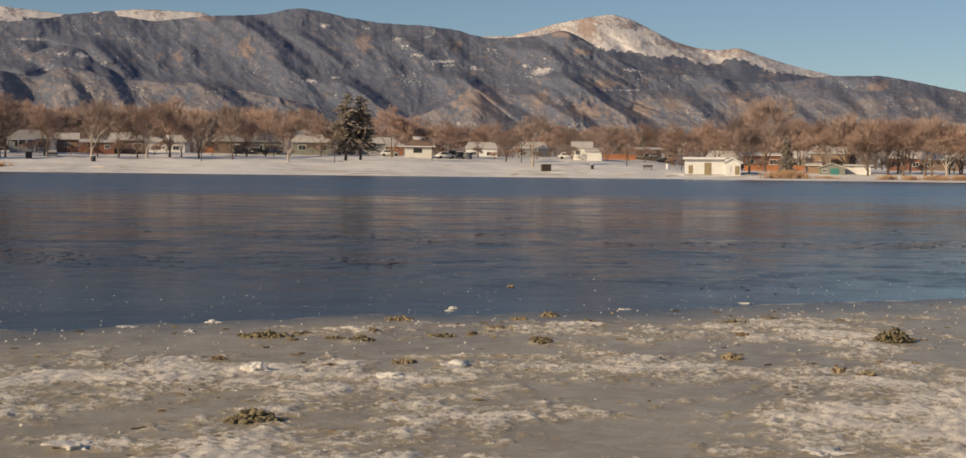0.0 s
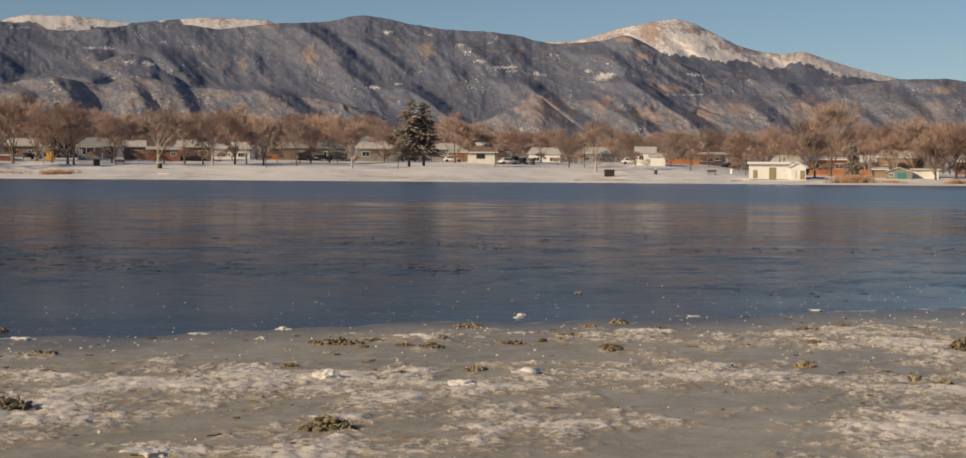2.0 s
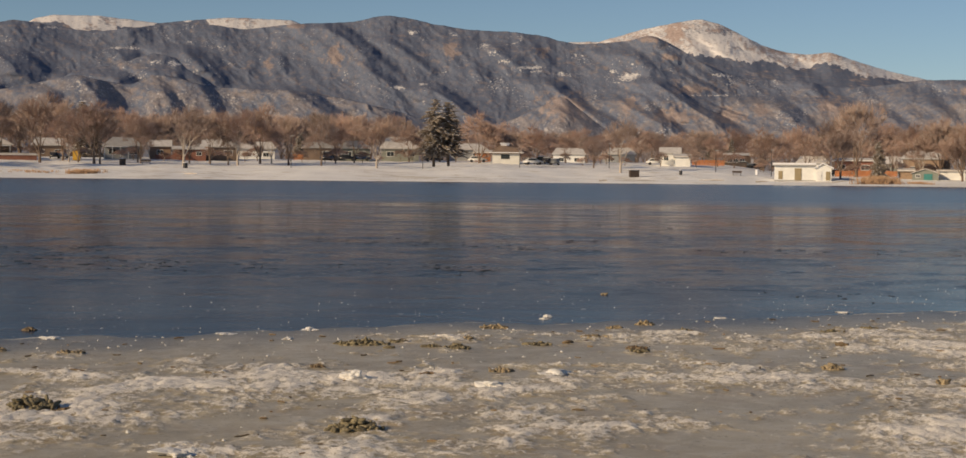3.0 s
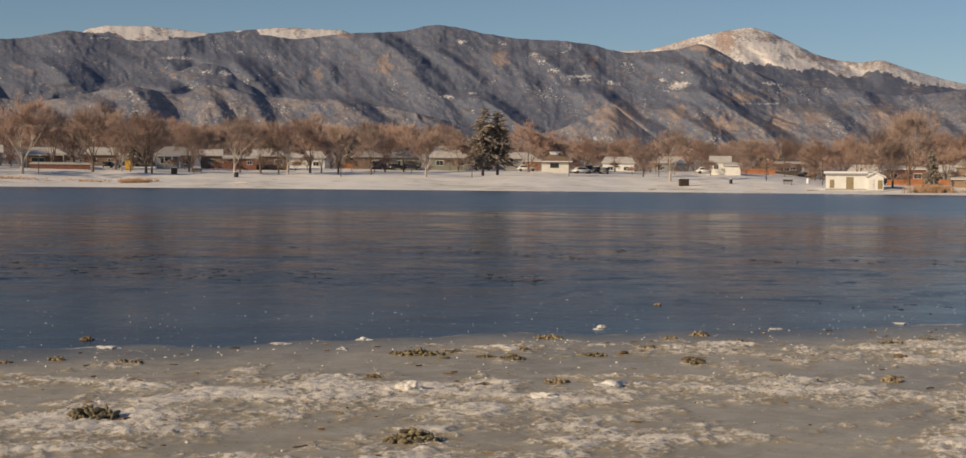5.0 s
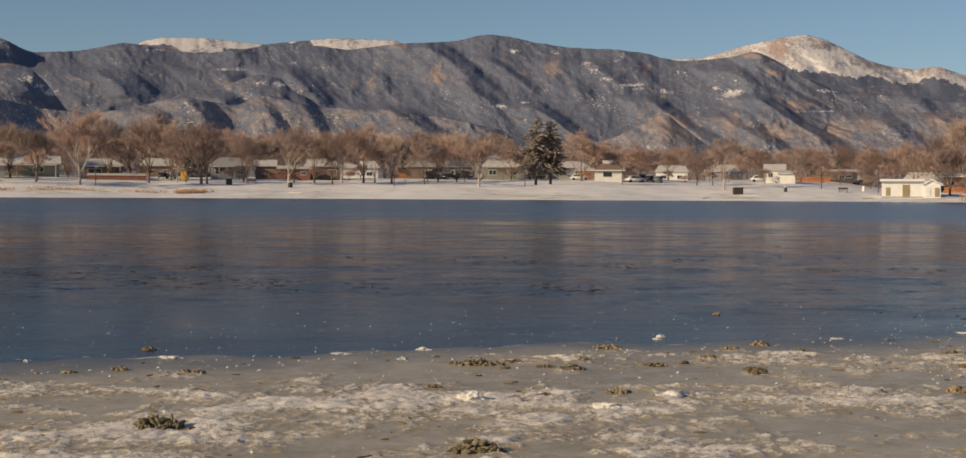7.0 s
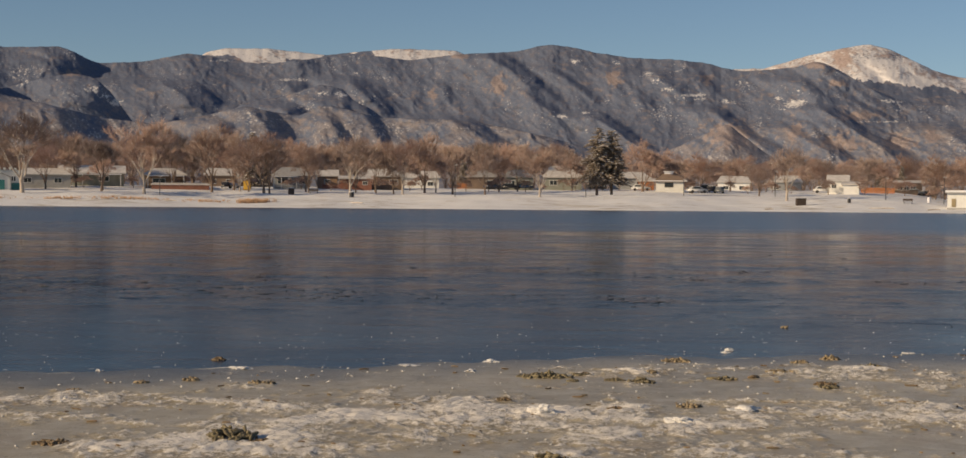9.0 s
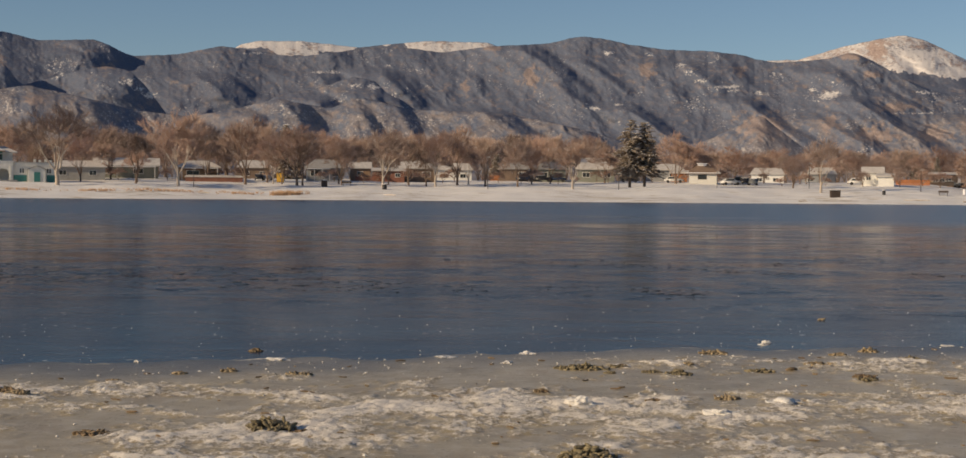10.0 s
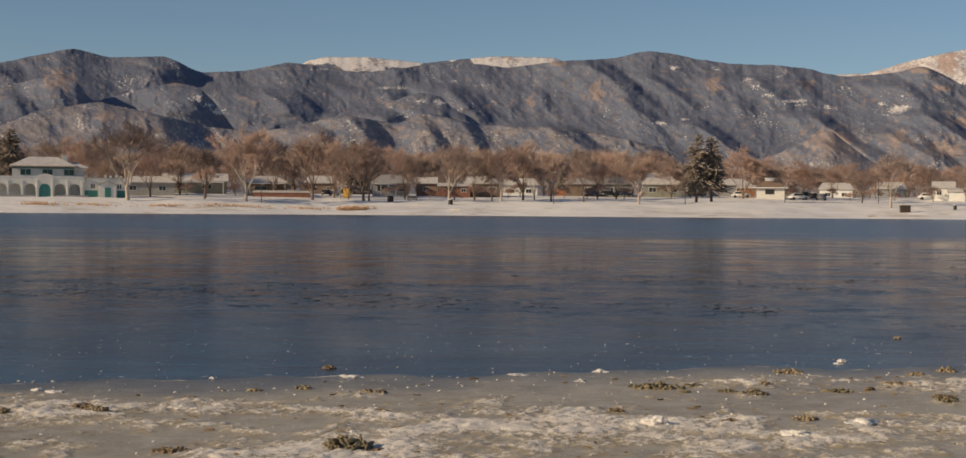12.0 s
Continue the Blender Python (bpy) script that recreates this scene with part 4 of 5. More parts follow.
def window(parent, x, z, w, h, y, frame_mat, pane_mat, bars=1):
    b = 0.09
    f = part("window", boxes((x - w / 2 - b, x + w / 2 + b, y - 0.07, y + 0.02, z, z + b), (x - w / 2 - b, x + w / 2 + b, y - 0.07, y + 0.02, z + h - b, z + h), (x - w / 2 - b, x - w / 2, y - 0.07, y + 0.02, z + b, z + h - b), (x + w / 2, x + w / 2 + b, y - 0.07, y + 0.02, z + b, z + h - b),
                             *[(x - w / 2 + w * k / (bars + 1) - 0.03, x - w / 2 + w * k / (bars + 1) + 0.03, y - 0.05, y + 0.02, z + b, z + h - b) for k in range(1, bars + 1)]), frame_mat, parent)
    part("pane", boxes((x - w / 2, x + w / 2, y - 0.025, y + 0.015, z + b, z + h - b)), pane_mat, f, "dark window glass")
    return f


def door(parent, x, w, h, y, mat, z=0.0, panels=2):
    ob = part("door", boxes((x - w / 2, x + w / 2, y - 0.07, y + 0.02, z, z + h), *[(x - w * 0.36, x + w * 0.36, y - 0.09, y - 0.07, z + h * (0.08 + k / panels * 0.9), z + h * (0.08 + (k + 0.75) / panels * 0.9)) for k in range(panels)]), mat, parent)
    part("handle", boxes((x + w * 0.38, x + w * 0.44, y - 0.13, y - 0.07, z + h * 0.45, z + h * 0.52)), m_dark_metal, ob)
    return ob


def house(name, label, az, d, w, dp, h, rise, wall, roof, hip=0.0, over=0.45, snow=True, openings=(), chimney=None, porch=None, turn=0.0, sink=0.0, category="house"):
    """A small building that faces the lake; openings: ('w' or 'd', x, width, sill, height, material)."""
    x, y = spot(az, d)
    t = thing(name, label, category, pose(x, y, float(bank(az, d)) - sink, 0, 0, -az + turn), "houses beyond the far shore" if category == "house" else "")
    bm = boxes((-w / 2, w / 2, -dp / 2, dp / 2, -0.6, h))
    if not hip:   # gable ends
        for sx in (-1, 1):
            a = [bm.verts.new((sx * (w / 2 - k), yy, zz)) for k in (0, 0.15) for yy, zz in ((-dp / 2, h), (dp / 2, h), (0, h + rise * 0.93))]
            bm.faces.new(a[:3]), bm.faces.new(a[3:])
            for i, j in ((0, 1), (1, 2), (2, 0)):
                bm.faces.new((a[i], a[j], a[j + 3], a[i + 3]))
    bmesh.ops.recalc_face_normals(bm, faces=bm.faces)
    part("wall", bm, wall, t)
    r = part("roof", roof_mesh(w, dp, h, rise, over, 0.14, hip), roof, t)
    if snow:
        part("roof_snow", roof_mesh(w - 0.06, dp - 0.06, h + 0.145, rise, over, 0.10, hip), m_old_snow, r, "thin layer of snow on the roof")
    for kind, ox, ow, oz, oh, mat in openings:
        if kind == "w":
            window(t, ox, oz, ow, oh, -dp / 2, m_white_trim if mat is None else mat, m_glass)
        else:
            door(t, ox, ow, oh, -dp / 2, mat, oz)
    if chimney is not None:
        c = part("chimney", boxes((chimney - 0.35, chimney + 0.35, 0.2, 0.9, h, h + rise + 0.9), (chimney - 0.42, chimney + 0.42, 0.13, 0.97, h + rise + 0.9, h + rise + 1.02)), m_brick, t)
    if porch:
        x0, x1, ph = porch
        part("porch_roof", boxes((x0 - 0.2, x1 + 0.2, -dp / 2 - 2.0, -dp / 2 - 0.02, ph, ph + 0.14)), m_roof_snow, t, "snow-covered porch roof")
        for k in range(4):
            px = x0 + (x1 - x0) * k / 3
            part("porch_post", boxes((px - 0.07, px + 0.07, -dp / 2 - 1.9, -dp / 2 - 1.76, -0.3, ph)), m_white_trim, t)
    return t


# White boathouse by the water: long flat-roofed part and a low gabled end.
def boathouse(az, d):
    x, y = spot(az, d)
    t = thing("boathouse", "cream-white low boathouse with tan doors and snowy roof", "building", pose(x, y, float(bank(az, d)), 0, 0, -az))
    w, dp, h = 7.6, 6.0, 2.75
    part("wall", boxes((-5.2, 2.2, -dp / 2, dp / 2, -0.6, h)), m_cream, t)
    bm = boxes((2.204, 5.0, -dp / 2 - 0.5, dp / 2, -0.6, 2.3))
    a = [bm.verts.new(p) for p in ((2.204, -3.5, 2.3), (5.0, -3.5, 2.3), (3.4, -3.5, 3.0), (2.204, 3.0, 2.3), (5.0, 3.0, 2.3), (3.4, 3.0, 3.0))]
    for f in ((0, 1, 2), (3, 5, 4), (1, 4, 5, 2), (0, 2, 5, 3)):
        bm.faces.new([a[i] for i in f])
    bmesh.ops.recalc_face_normals(bm, faces=bm.faces)
    part("end_wall", bm, m_cream, t)
    r = part("roof", boxes((-5.6, 2.3, -dp / 2 - 0.6, dp / 2 + 0.4, h, h + 0.16)), m_grey_trim, t, "flat roof with grey fascia")
    part("roof_snow", boxes((-5.55, 2.25, -dp / 2 - 0.55, dp / 2 + 0.35, h + 0.16, h + 0.5)), m_roof_snow, r)
    bm = bmesh.new()
    for (xa, za), (xb, zb) in (((1.9, 2.25), (3.4, 3.06)), ((3.4, 3.06), (5.4, 2.22))):
        v = [bm.verts.new(p) for p in ((xa, -3.9, za), (xb, -3.9, zb), (xb, 3.3, zb), (xa, 3.3, za), (xa, -3.9, za + 0.2), (xb, -3.9, zb + 0.2), (xb, 3.3, zb + 0.2), (xa, 3.3, za + 0.2))]
        for f in ((3, 2, 1, 0), (4, 5, 6, 7), (0, 1, 5, 4), (1, 2, 6, 5), (2, 3, 7, 6), (3, 0, 4, 7)):
            bm.faces.new([v[i] for i in f])
    part("gable_roof", bm, m_roof_snow, t, "snowy low gable roof")
    door(t, -0.95, 1.25, 2.2, -dp / 2, m_tan_door, 0.05)
    door(t, -4.1, 0.75, 1.5, -dp / 2, m_tan_door, 0.25)
    door(t, 2.9, 0.85, 1.65, -dp / 2 - 0.5, m_white_trim, 0.1)
    door(t, 4.4, 0.8, 1.6, -dp / 2 - 0.5, m_tan_door, 0.1)
    part("baseboard", boxes((-5.25, 2.18, -dp / 2 - 0.04, -dp / 2, -0.3, 0.12)), m_grey_trim, t)


boathouse(8.55, 288)


# White lakeside pavilion: arcaded ground floor, set-back upper floor, teal doors.
def arch_wall(x0, x1, z1, y0, y1, arches):
    """A wall from x0 to x1 with round-headed openings (centre, half width, springing height) through it."""
    bm = bmesh.new()

    def slab(pts):
        f = [bm.verts.new((x, y0, z)) for x, z in pts]
        b = [bm.verts.new((x, y1, z)) for x, z in pts]
        bm.faces.new(f), bm.faces.new(b[::-1])
        for i in range(len(pts)):
            j = (i + 1) % len(pts)
            bm.faces.new((f[i], b[i], b[j], f[j]))
    edge = x0
    for c, half, spring in arches:
        slab([(edge, -0.6), (c - half, -0.6), (c - half, z1), (edge, z1)])
        n = 10
        for k in range(n):
            a, b = math.pi * k / n, math.pi * (k + 1) / n
            slab([(c - half * math.cos(a), spring + half * math.sin(a)), (c - half * math.cos(b), spring + half * math.sin(b)), (c - half * math.cos(b), z1), (c - half * math.cos(a), z1)])
        edge = c + half
    slab([(edge, -0.6), (x1, -0.6), (x1, z1), (edge, z1)])
    bmesh.ops.remove_doubles(bm, verts=bm.verts, dist=0.001)
    bmesh.ops.recalc_face_normals(bm, faces=bm.faces)
    return bm


def pavilion(az, d):
    """Local x 0 lies under the middle arch."""
    x, y = spot(az, d)
    t = thing("pavilion", "white two-storey lakeside pavilion with arches and teal doors", "building", pose(x, y, float(bank(az, d)) + 0.25, 0, 0, -az) @ Matrix.Diagonal((0.885, 0.885, 0.92, 1)))
    arches = [(cx, 1.22, 1.25) for cx in (-9.2, -6.3, -3.15, 0.0, 3.2, 6.35)]
    part("arcade_wall", arch_wall(-12.5, 8.4, 3.9, -4.0, -3.6, arches), m_white_stucco, t)
    part("back_wall", boxes((-12.5, 8.4, -0.9, -0.6, -0.6, 3.9)), m_white_stucco, t)
    part("terrace_roof", boxes((-12.5, 8.4, -3.6, 6.0, 3.6, 3.85)), m_grey_trim, t)
    part("parapet_coping", boxes((-12.6, 8.5, -4.12, -3.5, 3.9, 4.05)), m_white_trim, t, "pale snow-dusted coping")
    bm = arch_wall(-1.75, 1.75, 4.1, -4.14, -4.01, [(0.0, 1.25, 1.25)])
    part("portal", bm, m_white_stucco, t)
    gable = bmesh.new()
    pts = [(-1.9, 4.1)] + [(-1.9 + 3.8 * k / 10, 4.1 + 0.5 * math.sin(math.pi * k / 10)) for k in range(1, 10)] + [(1.9, 4.1)]
    f = [gable.verts.new((px, -4.15, pz)) for px, pz in pts]
    b = [gable.verts.new((px, -3.62, pz)) for px, pz in pts]
    gable.faces.new(f), gable.faces.new(b[::-1])
    for i in range(len(pts)):
        j = (i + 1) % len(pts)
        gable.faces.new((f[i], b[i], b[j], f[j]))
    bmesh.ops.recalc_face_normals(gable, faces=gable.faces)
    part("portal_gable", gable, m_white_stucco, t)
    part("portal_door", arch_wall(-1.24, 1.24, 2.4, -3.9, -3.8, []), m_teal, t, "closed teal double door")
    for px in (-1.62, 1.62, 4.78, 7.85, -4.7, -7.75):
        part("pilaster", boxes((px - 0.14, px + 0.14, -4.24 if abs(px) < 2 else -4.1, -4.0, -0.5, 3.2)), m_white_stucco, t)
    # upper floor
    part("upper_wall", boxes((-7.0, 6.2, 0.2, 7.0, 3.85, 6.1)), m_white_stucco, t)
    part("upper_wing_wall", boxes((3.2, 8.4, 1.0, 7.0, 3.85, 5.9)), m_white_stucco, t)
    part("eaves_band", boxes((-7.05, 6.25, 0.14, 0.197, 5.75, 6.08)), m_teal, t, "teal band under the eaves")
    for cx in (-4.7, -3.55, 0.0, 1.1, 4.6, 5.7):
        window(t, cx, 4.35, 0.85, 1.25, 0.2, m_teal, m_glass)
    r = roof_mesh(13.2, 6.8, 0, 2.0, 0.7, 0.16, 4.2)
    bmesh.ops.translate(r, verts=r.verts, vec=(-0.4, 3.6, 6.1))
    rf = part("roof", r, m_terracotta, t, "hipped tile roof thinly covered with snow")
    s = roof_mesh(13.1, 6.7, 0, 2.0, 0.7, 0.09, 4.2)
    bmesh.ops.translate(s, verts=s.verts, vec=(-0.4, 3.6, 6.27))
    part("roof_snow", s, m_old_snow, rf)
    r = roof_mesh(5.6, 6.0, 0, 1.2, 0.5, 0.15, 2.6)
    bmesh.ops.translate(r, verts=r.verts, vec=(6.2, 4.0, 5.92))
    part("wing_roof", r, m_old_snow, t, "snowy low wing roof")
    part("chimney", boxes((3.6, 4.9, 2.6, 3.8, 6.2, 8.5), (3.45, 5.05, 2.45, 3.95, 8.5, 8.68)), m_white_stucco, t)
    # low side wing with a small gabled entrance
    part("side_wing", boxes((8.404, 18.0, -3.4, 4.0, -0.6, 3.75)), m_white_stucco, t)
    part("side_coping", boxes((8.42, 18.1, -3.5, -3.3, 3.75, 3.9)), m_grey_trim, t)
    part("side_base", boxes((8.5, 11.3, -3.46, -3.41, -0.5, 1.15)), m_teal, t, "teal painted base")
    part("side_base", boxes((15.5, 17.9, -3.46, -3.41, -0.5, 1.15)), m_teal, t, "teal painted base")
    e = boxes((11.6, 15.2, -5.0, -3.4, -0.6, 2.3))
    g = [e.verts.new(p) for p in ((11.6, -5.0, 2.3), (15.2, -5.0, 2.3), (13.4, -5.0, 3.05), (11.6, -3.42, 2.3), (15.2, -3.42, 2.3), (13.4, -3.42, 3.05))]
    for fc in ((0, 1, 2), (3, 5, 4), (1, 4, 5, 2), (0, 2, 5, 3)):
        e.faces.new([g[i] for i in fc])
    bmesh.ops.recalc_face_normals(e, faces=e.faces)
    ent = part("entrance", e, m_white_stucco, t)
    bm = bmesh.new()
    for (xa, za), (xb, zb) in (((11.4, 2.25), (13.4, 3.1)), ((13.4, 3.1), (15.4, 2.25))):
        v = [bm.verts.new(p) for p in ((xa, -5.25, za), (xb, -5.25, zb), (xb, -3.5, zb), (xa, -3.5, za), (xa, -5.25, za + 0.14), (xb, -5.25, zb + 0.14), (xb, -3.5, zb + 0.14), (xa, -3.5, za + 0.14))]
        for fc in ((3, 2, 1, 0), (4, 5, 6, 7), (0, 1, 5, 4), (1, 2, 6, 5), (2, 3, 7, 6), (3, 0, 4, 7)):
            bm.faces.new([v[i] for i in fc])
    part("entrance_roof", bm, m_grey_trim, ent)
    part("entrance_door", boxes((12.75, 14.05, -5.07, -4.99, -0.3, 1.75)), m_teal, ent)
    for cx in (10.0, 10.5, 15.7, 16.2):
        window(t, cx, 1.5, 0.34, 1.1, -3.4, m_white_trim, m_glass, 0)
    for k, px in enumerate((13.0, 14.1, 15.3, 16.4)):
        part("roof_vent", boxes((px - 0.25, px + 0.25, -2.2, -1.6, 3.75, 4.5 - 0.15 * (k % 2))), m_white_stucco, t)
    for k in range(3):
        part("terrace_step", boxes((-12.0 + 0.2 * k, 9.0, -6.6 + 0.5 * k, -4.25, -0.9 + 0.17 * k, -0.73 + 0.17 * k)), m_old_snow, t)
    part("terrace_wall", boxes((-12.4, -2.2, -6.9, -6.62, -1.2, 0.05), (2.2, 9.2, -6.9, -6.62, -1.2, 0.05)), m_grey_trim, t)


pavilion(-29.17, 312)

def gable_hut(az, d):
    """A small hut whose gable faces the lake."""
    x, y = spot(az, d)
    t = thing("gabled_hut", "small pale green hut with teal door and snowy gable roof", "shed", pose(x, y, float(bank(az, d)), 0, 0, -az))
    bm = bmesh.new()
    front = [bm.verts.new((px, -1.6, pz)) for px, pz in ((-2.3, -0.4), (2.3, -0.4), (2.3, 1.25), (0, 2.0), (-2.3, 1.25))]
    back = [bm.verts.new((v.co.x, 1.6, v.co.z)) for v in front]
    bm.faces.new(front), bm.faces.new(back[::-1])
    for i in range(5):
        bm.faces.new((front[i], back[i], back[(i + 1) % 5], front[(i + 1) % 5]))
    bmesh.ops.recalc_face_normals(bm, faces=bm.faces)
    part("wall", bm, m_sage, t)
    for sx in (-1, 1):
        bm = bmesh.new()
        ring = [[bm.verts.new((sx * px, py, pz + dz)) for px, pz in ((0, 2.03), (2.6, 1.18))] for py in (-1.9, 1.9) for dz in (0, 0.12)]
        for k in ((ring[0][0], ring[0][1], ring[1][1], ring[1][0]), (ring[2][0], ring[2][1], ring[3][1], ring[3][0]), (ring[1][0], ring[1][1], ring[3][1], ring[3][0]), (ring[0][0], ring[0][1], ring[2][1], ring[2][0]), (ring[0][1], ring[1][1], ring[3][1], ring[2][1]), (ring[0][0], ring[1][0], ring[3][0], ring[2][0])):
            bm.faces.new(k)
        bmesh.ops.recalc_face_normals(bm, faces=bm.faces)
        part("roof_slope", bm, m_old_snow, t, "roof slope under thin snow")
    door(t, 0.5, 1.5, 1.15, -1.6, m_teal, 0.0)
    window(t, -1.3, 0.45, 0.7, 0.6, -1.6, m_white_trim, m_glass)


H = house
W, D = "w", "d"
H("bungalow", "low white ranch house with long snowy roof", -25.54, 330, 11, 8, 2.5, 1.3, m_pale_blue, m_grey_trim, 2.5, openings=((W, -3, 1.4, 0.9, 1.1, None), (D, 0.5, 0.95, 2.0, 0, m_white_trim), (W, 3, 1.4, 0.9, 1.1, None)))
H("ranch_house", "long grey ranch house with porch and snowy roof", -23.82, 345, 13.5, 8, 2.5, 1.7, m_sage, m_grey_trim, 0.0, openings=((W, -4.2, 1.6, 0.9, 1.2, None), (D, -0.5, 0.95, 2.0, 0, m_white_trim), (W, 2.5, 2.0, 0.9, 1.2, None)), porch=(-6.0, 6.0, 2.35), chimney=-2.8)
H("brick_bungalow", "tan brick bungalow with snowy layered roof", -21.23, 338, 8.6, 8, 2.6, 1.4, m_tan_brick, m_grey_trim, 2.6, openings=((W, -1.2, 2.6, 0.9, 1.1, None), (D, 2.2, 0.95, 2.0, 0, m_dark_wood)), porch=(-3.5, 4.0, 2.45), chimney=-2.0)
H("garden_shed", "low brown brick wall building with snow on it", -20.66, 330, 12.0, 2.5, 0.9, 0.25, m_brick, m_old_snow, 0.6, 0.15, category="shed")
H("grey_house", "grey house with white porch and snowy roof", -16.61, 345, 8.0, 8, 2.7, 1.9, m_grey_blue, m_grey_trim, 2.4, snow=False, openings=((W, -2.2, 1.5, 0.9, 1.2, None), (D, 0.3, 0.95, 2.0, 0, m_dark_wood), (W, 2.4, 1.5, 0.9, 1.2, None)), porch=(-3.8, 1.2, 2.5))
H("tan_house", "small tan house among bare trees", -15.27, 350, 4.5, 6, 2.6, 1.4, m_tan_brick, m_grey_trim, openings=((W, 0, 1.2, 0.9, 1.1, None),))
H("brown_house", "brown house with bright snow-covered roof", -13.26, 350, 9.5, 8, 2.7, 1.7, m_brown_wall, m_grey_trim, 2.6, openings=((W, -2.4, 1.6, 0.9, 1.2, None), (D, 0.4, 0.95, 2.0, 0, m_white_trim), (W, 2.8, 1.8, 0.9, 1.2, None)))
H("red_garage", "dark red-brown garage with low roof", -14.20, 346, 7.0, 6, 2.2, 0.6, m_brick, m_grey_trim, openings=((D, -1.6, 2.6, 2.0, 0, m_dark_wood), (W, 2.0, 1.0, 0.9, 0.9, None)), category="garage")
H("beige_house", "beige house with grey roof and pale door", -9.50, 352, 6.5, 7, 2.6, 1.5, m_brown_wall, m_grey_trim, 1.8, snow=False, openings=((D, -1.8, 1.0, 2.0, 0, m_yellow), (D, -0.5, 1.0, 2.0, 0, m_yellow), (W, 1.8, 1.4, 0.9, 1.1, None)))
H("white_gabled_house", "grey-white house with steep snowy roof", -6.43, 352, 8.5, 8, 2.6, 2.6, m_sage, m_grey_trim, 1.5, openings=((W, -2.2, 1.6, 0.9, 1.2, None), (D, 0.6, 0.95, 2.0, 0, m_dark_wood), (W, 2.6, 1.4, 0.9, 1.1, None)), chimney=1.5)
H("sage_house", "sage green house with grey roof", -8.10, 352, 6.5, 7, 2.6, 1.7, m_sage, m_grey_trim, 1.6, snow=False, openings=((W, -1.6, 1.4, 0.9, 1.1, None), (W, 1.6, 1.4, 0.9, 1.1, None)))
H("low_house", "low grey-white house behind the spruces", -3.91, 360, 9.0, 7, 2.5, 1.4, m_grey_blue, m_grey_trim, 2.0, openings=((W, -2.2, 1.6, 0.9, 1.1, None), (W, 2.2, 1.6, 0.9, 1.1, None)))
k = H("kiosk", "small grey-white kiosk with dark hipped roof and snowy cupola", -2.45, 335, 6.0, 5.5, 2.1, 2.0, m_white_stucco, m_brown_wall, 2.6, 0.6, snow=False, openings=((W, -0.2, 1.7, 0.95, 1.0, m_dark_wood), (D, -2.0, 0.9, 2.0, 0, m_white_trim)), category="kiosk")
part("cupola", boxes((-1.2, 0.7, -0.6, 0.6, 3.4, 4.3), (-1.4, 0.9, -0.8, 0.8, 4.3, 4.5)), m_roof_snow, k)
part("eaves_snow", boxes((-3.75, 3.75, -3.42, -2.95, 2.24, 2.42)), m_roof_snow, k)
H("red_shed", "rust-red garden shed beside the kiosk", -3.33, 352, 3.6, 3, 1.9, 0.5, m_orange_fence, m_old_snow, category="shed")
H("tall_white_house", "tall white house with a bright snowy roof", 3.68, 335, 4.4, 5, 2.5, 1.3, m_cream, m_grey_trim, 0, 0.25, openings=((W, -0.9, 0.9, 1.1, 1.0, None),))
H("white_annex", "low cream annex beside the tall white house", 4.14, 330, 3.2, 4, 2.0, 0.5, m_cream, m_old_snow, openings=((D, 0.4, 0.9, 1.8, 0, m_white_trim),), category="shed")
H("brown_lake_house", "orange-brown house with a wide flat snowy roof", 6.14, 385, 6.6, 7, 2.6, 0.6, m_tan_brick, m_brown_wall, 1.0, 0.8, openings=((W, -1.8, 1.1, 1.0, 1.0, None), (W, -0.3, 1.1, 1.0, 1.0, None), (W, 1.2, 1.1, 1.0, 1.0, None)))
H("brick_house", "pinkish brick house with snowy flat roof", 10.35, 350, 8.2, 7, 3.0, 0.5, m_brick, m_white_trim, 0.8, 0.6, openings=((W, -2.6, 1.4, 1.0, 1.2, None), (D, 0.0, 0.95, 2.1, 0, m_white_trim), (W, 2.4, 1.6, 1.0, 1.2, None)))
H("tan_shed", "small tan shed with snowy roof", 12.20, 292, 2.3, 2.4, 1.5, 0.35, m_tan_brick, m_old_snow, openings=((D, 0, 0.8, 1.3, 0, m_tan_door),), category="shed")
gable_hut(12.86, 290)
H("low_white_shed", "long low white shed with flat roof", 13.79, 294, 4.6, 3.2, 1.5, 0.15, m_cream, m_old_snow, openings=((D, -1.2, 0.8, 1.25, 0, m_white_trim),), category="shed")
for px, dd, ww, hh, mat in ((8.87, 420, 8, 3.0, m_cream), (11.78, 400, 7, 2.8, m_sage), (1.76, 430, 9, 2.8, m_grey_blue), (15.50, 380, 8, 2.8, m_brick), (12.78, 370, 9, 3.6, m_tan_brick), (-0.09, 440, 9, 2.8, m_cream), (-19.18, 390, 8, 2.8, m_brown_wall), (16.67, 370, 9, 2.4, m_brown_wall), (-11.74, 400, 9, 2.8, m_cream)):
    H("town_house", "distant house with snowy roof among bare trees", px, dd, ww, 7, hh, 1.8, mat, m_grey_trim, 1.2, openings=((W, -ww * 0.25, 1.4, 0.9, 1.1, None), (W, ww * 0.25, 1.4, 0.9, 1.1, None)))


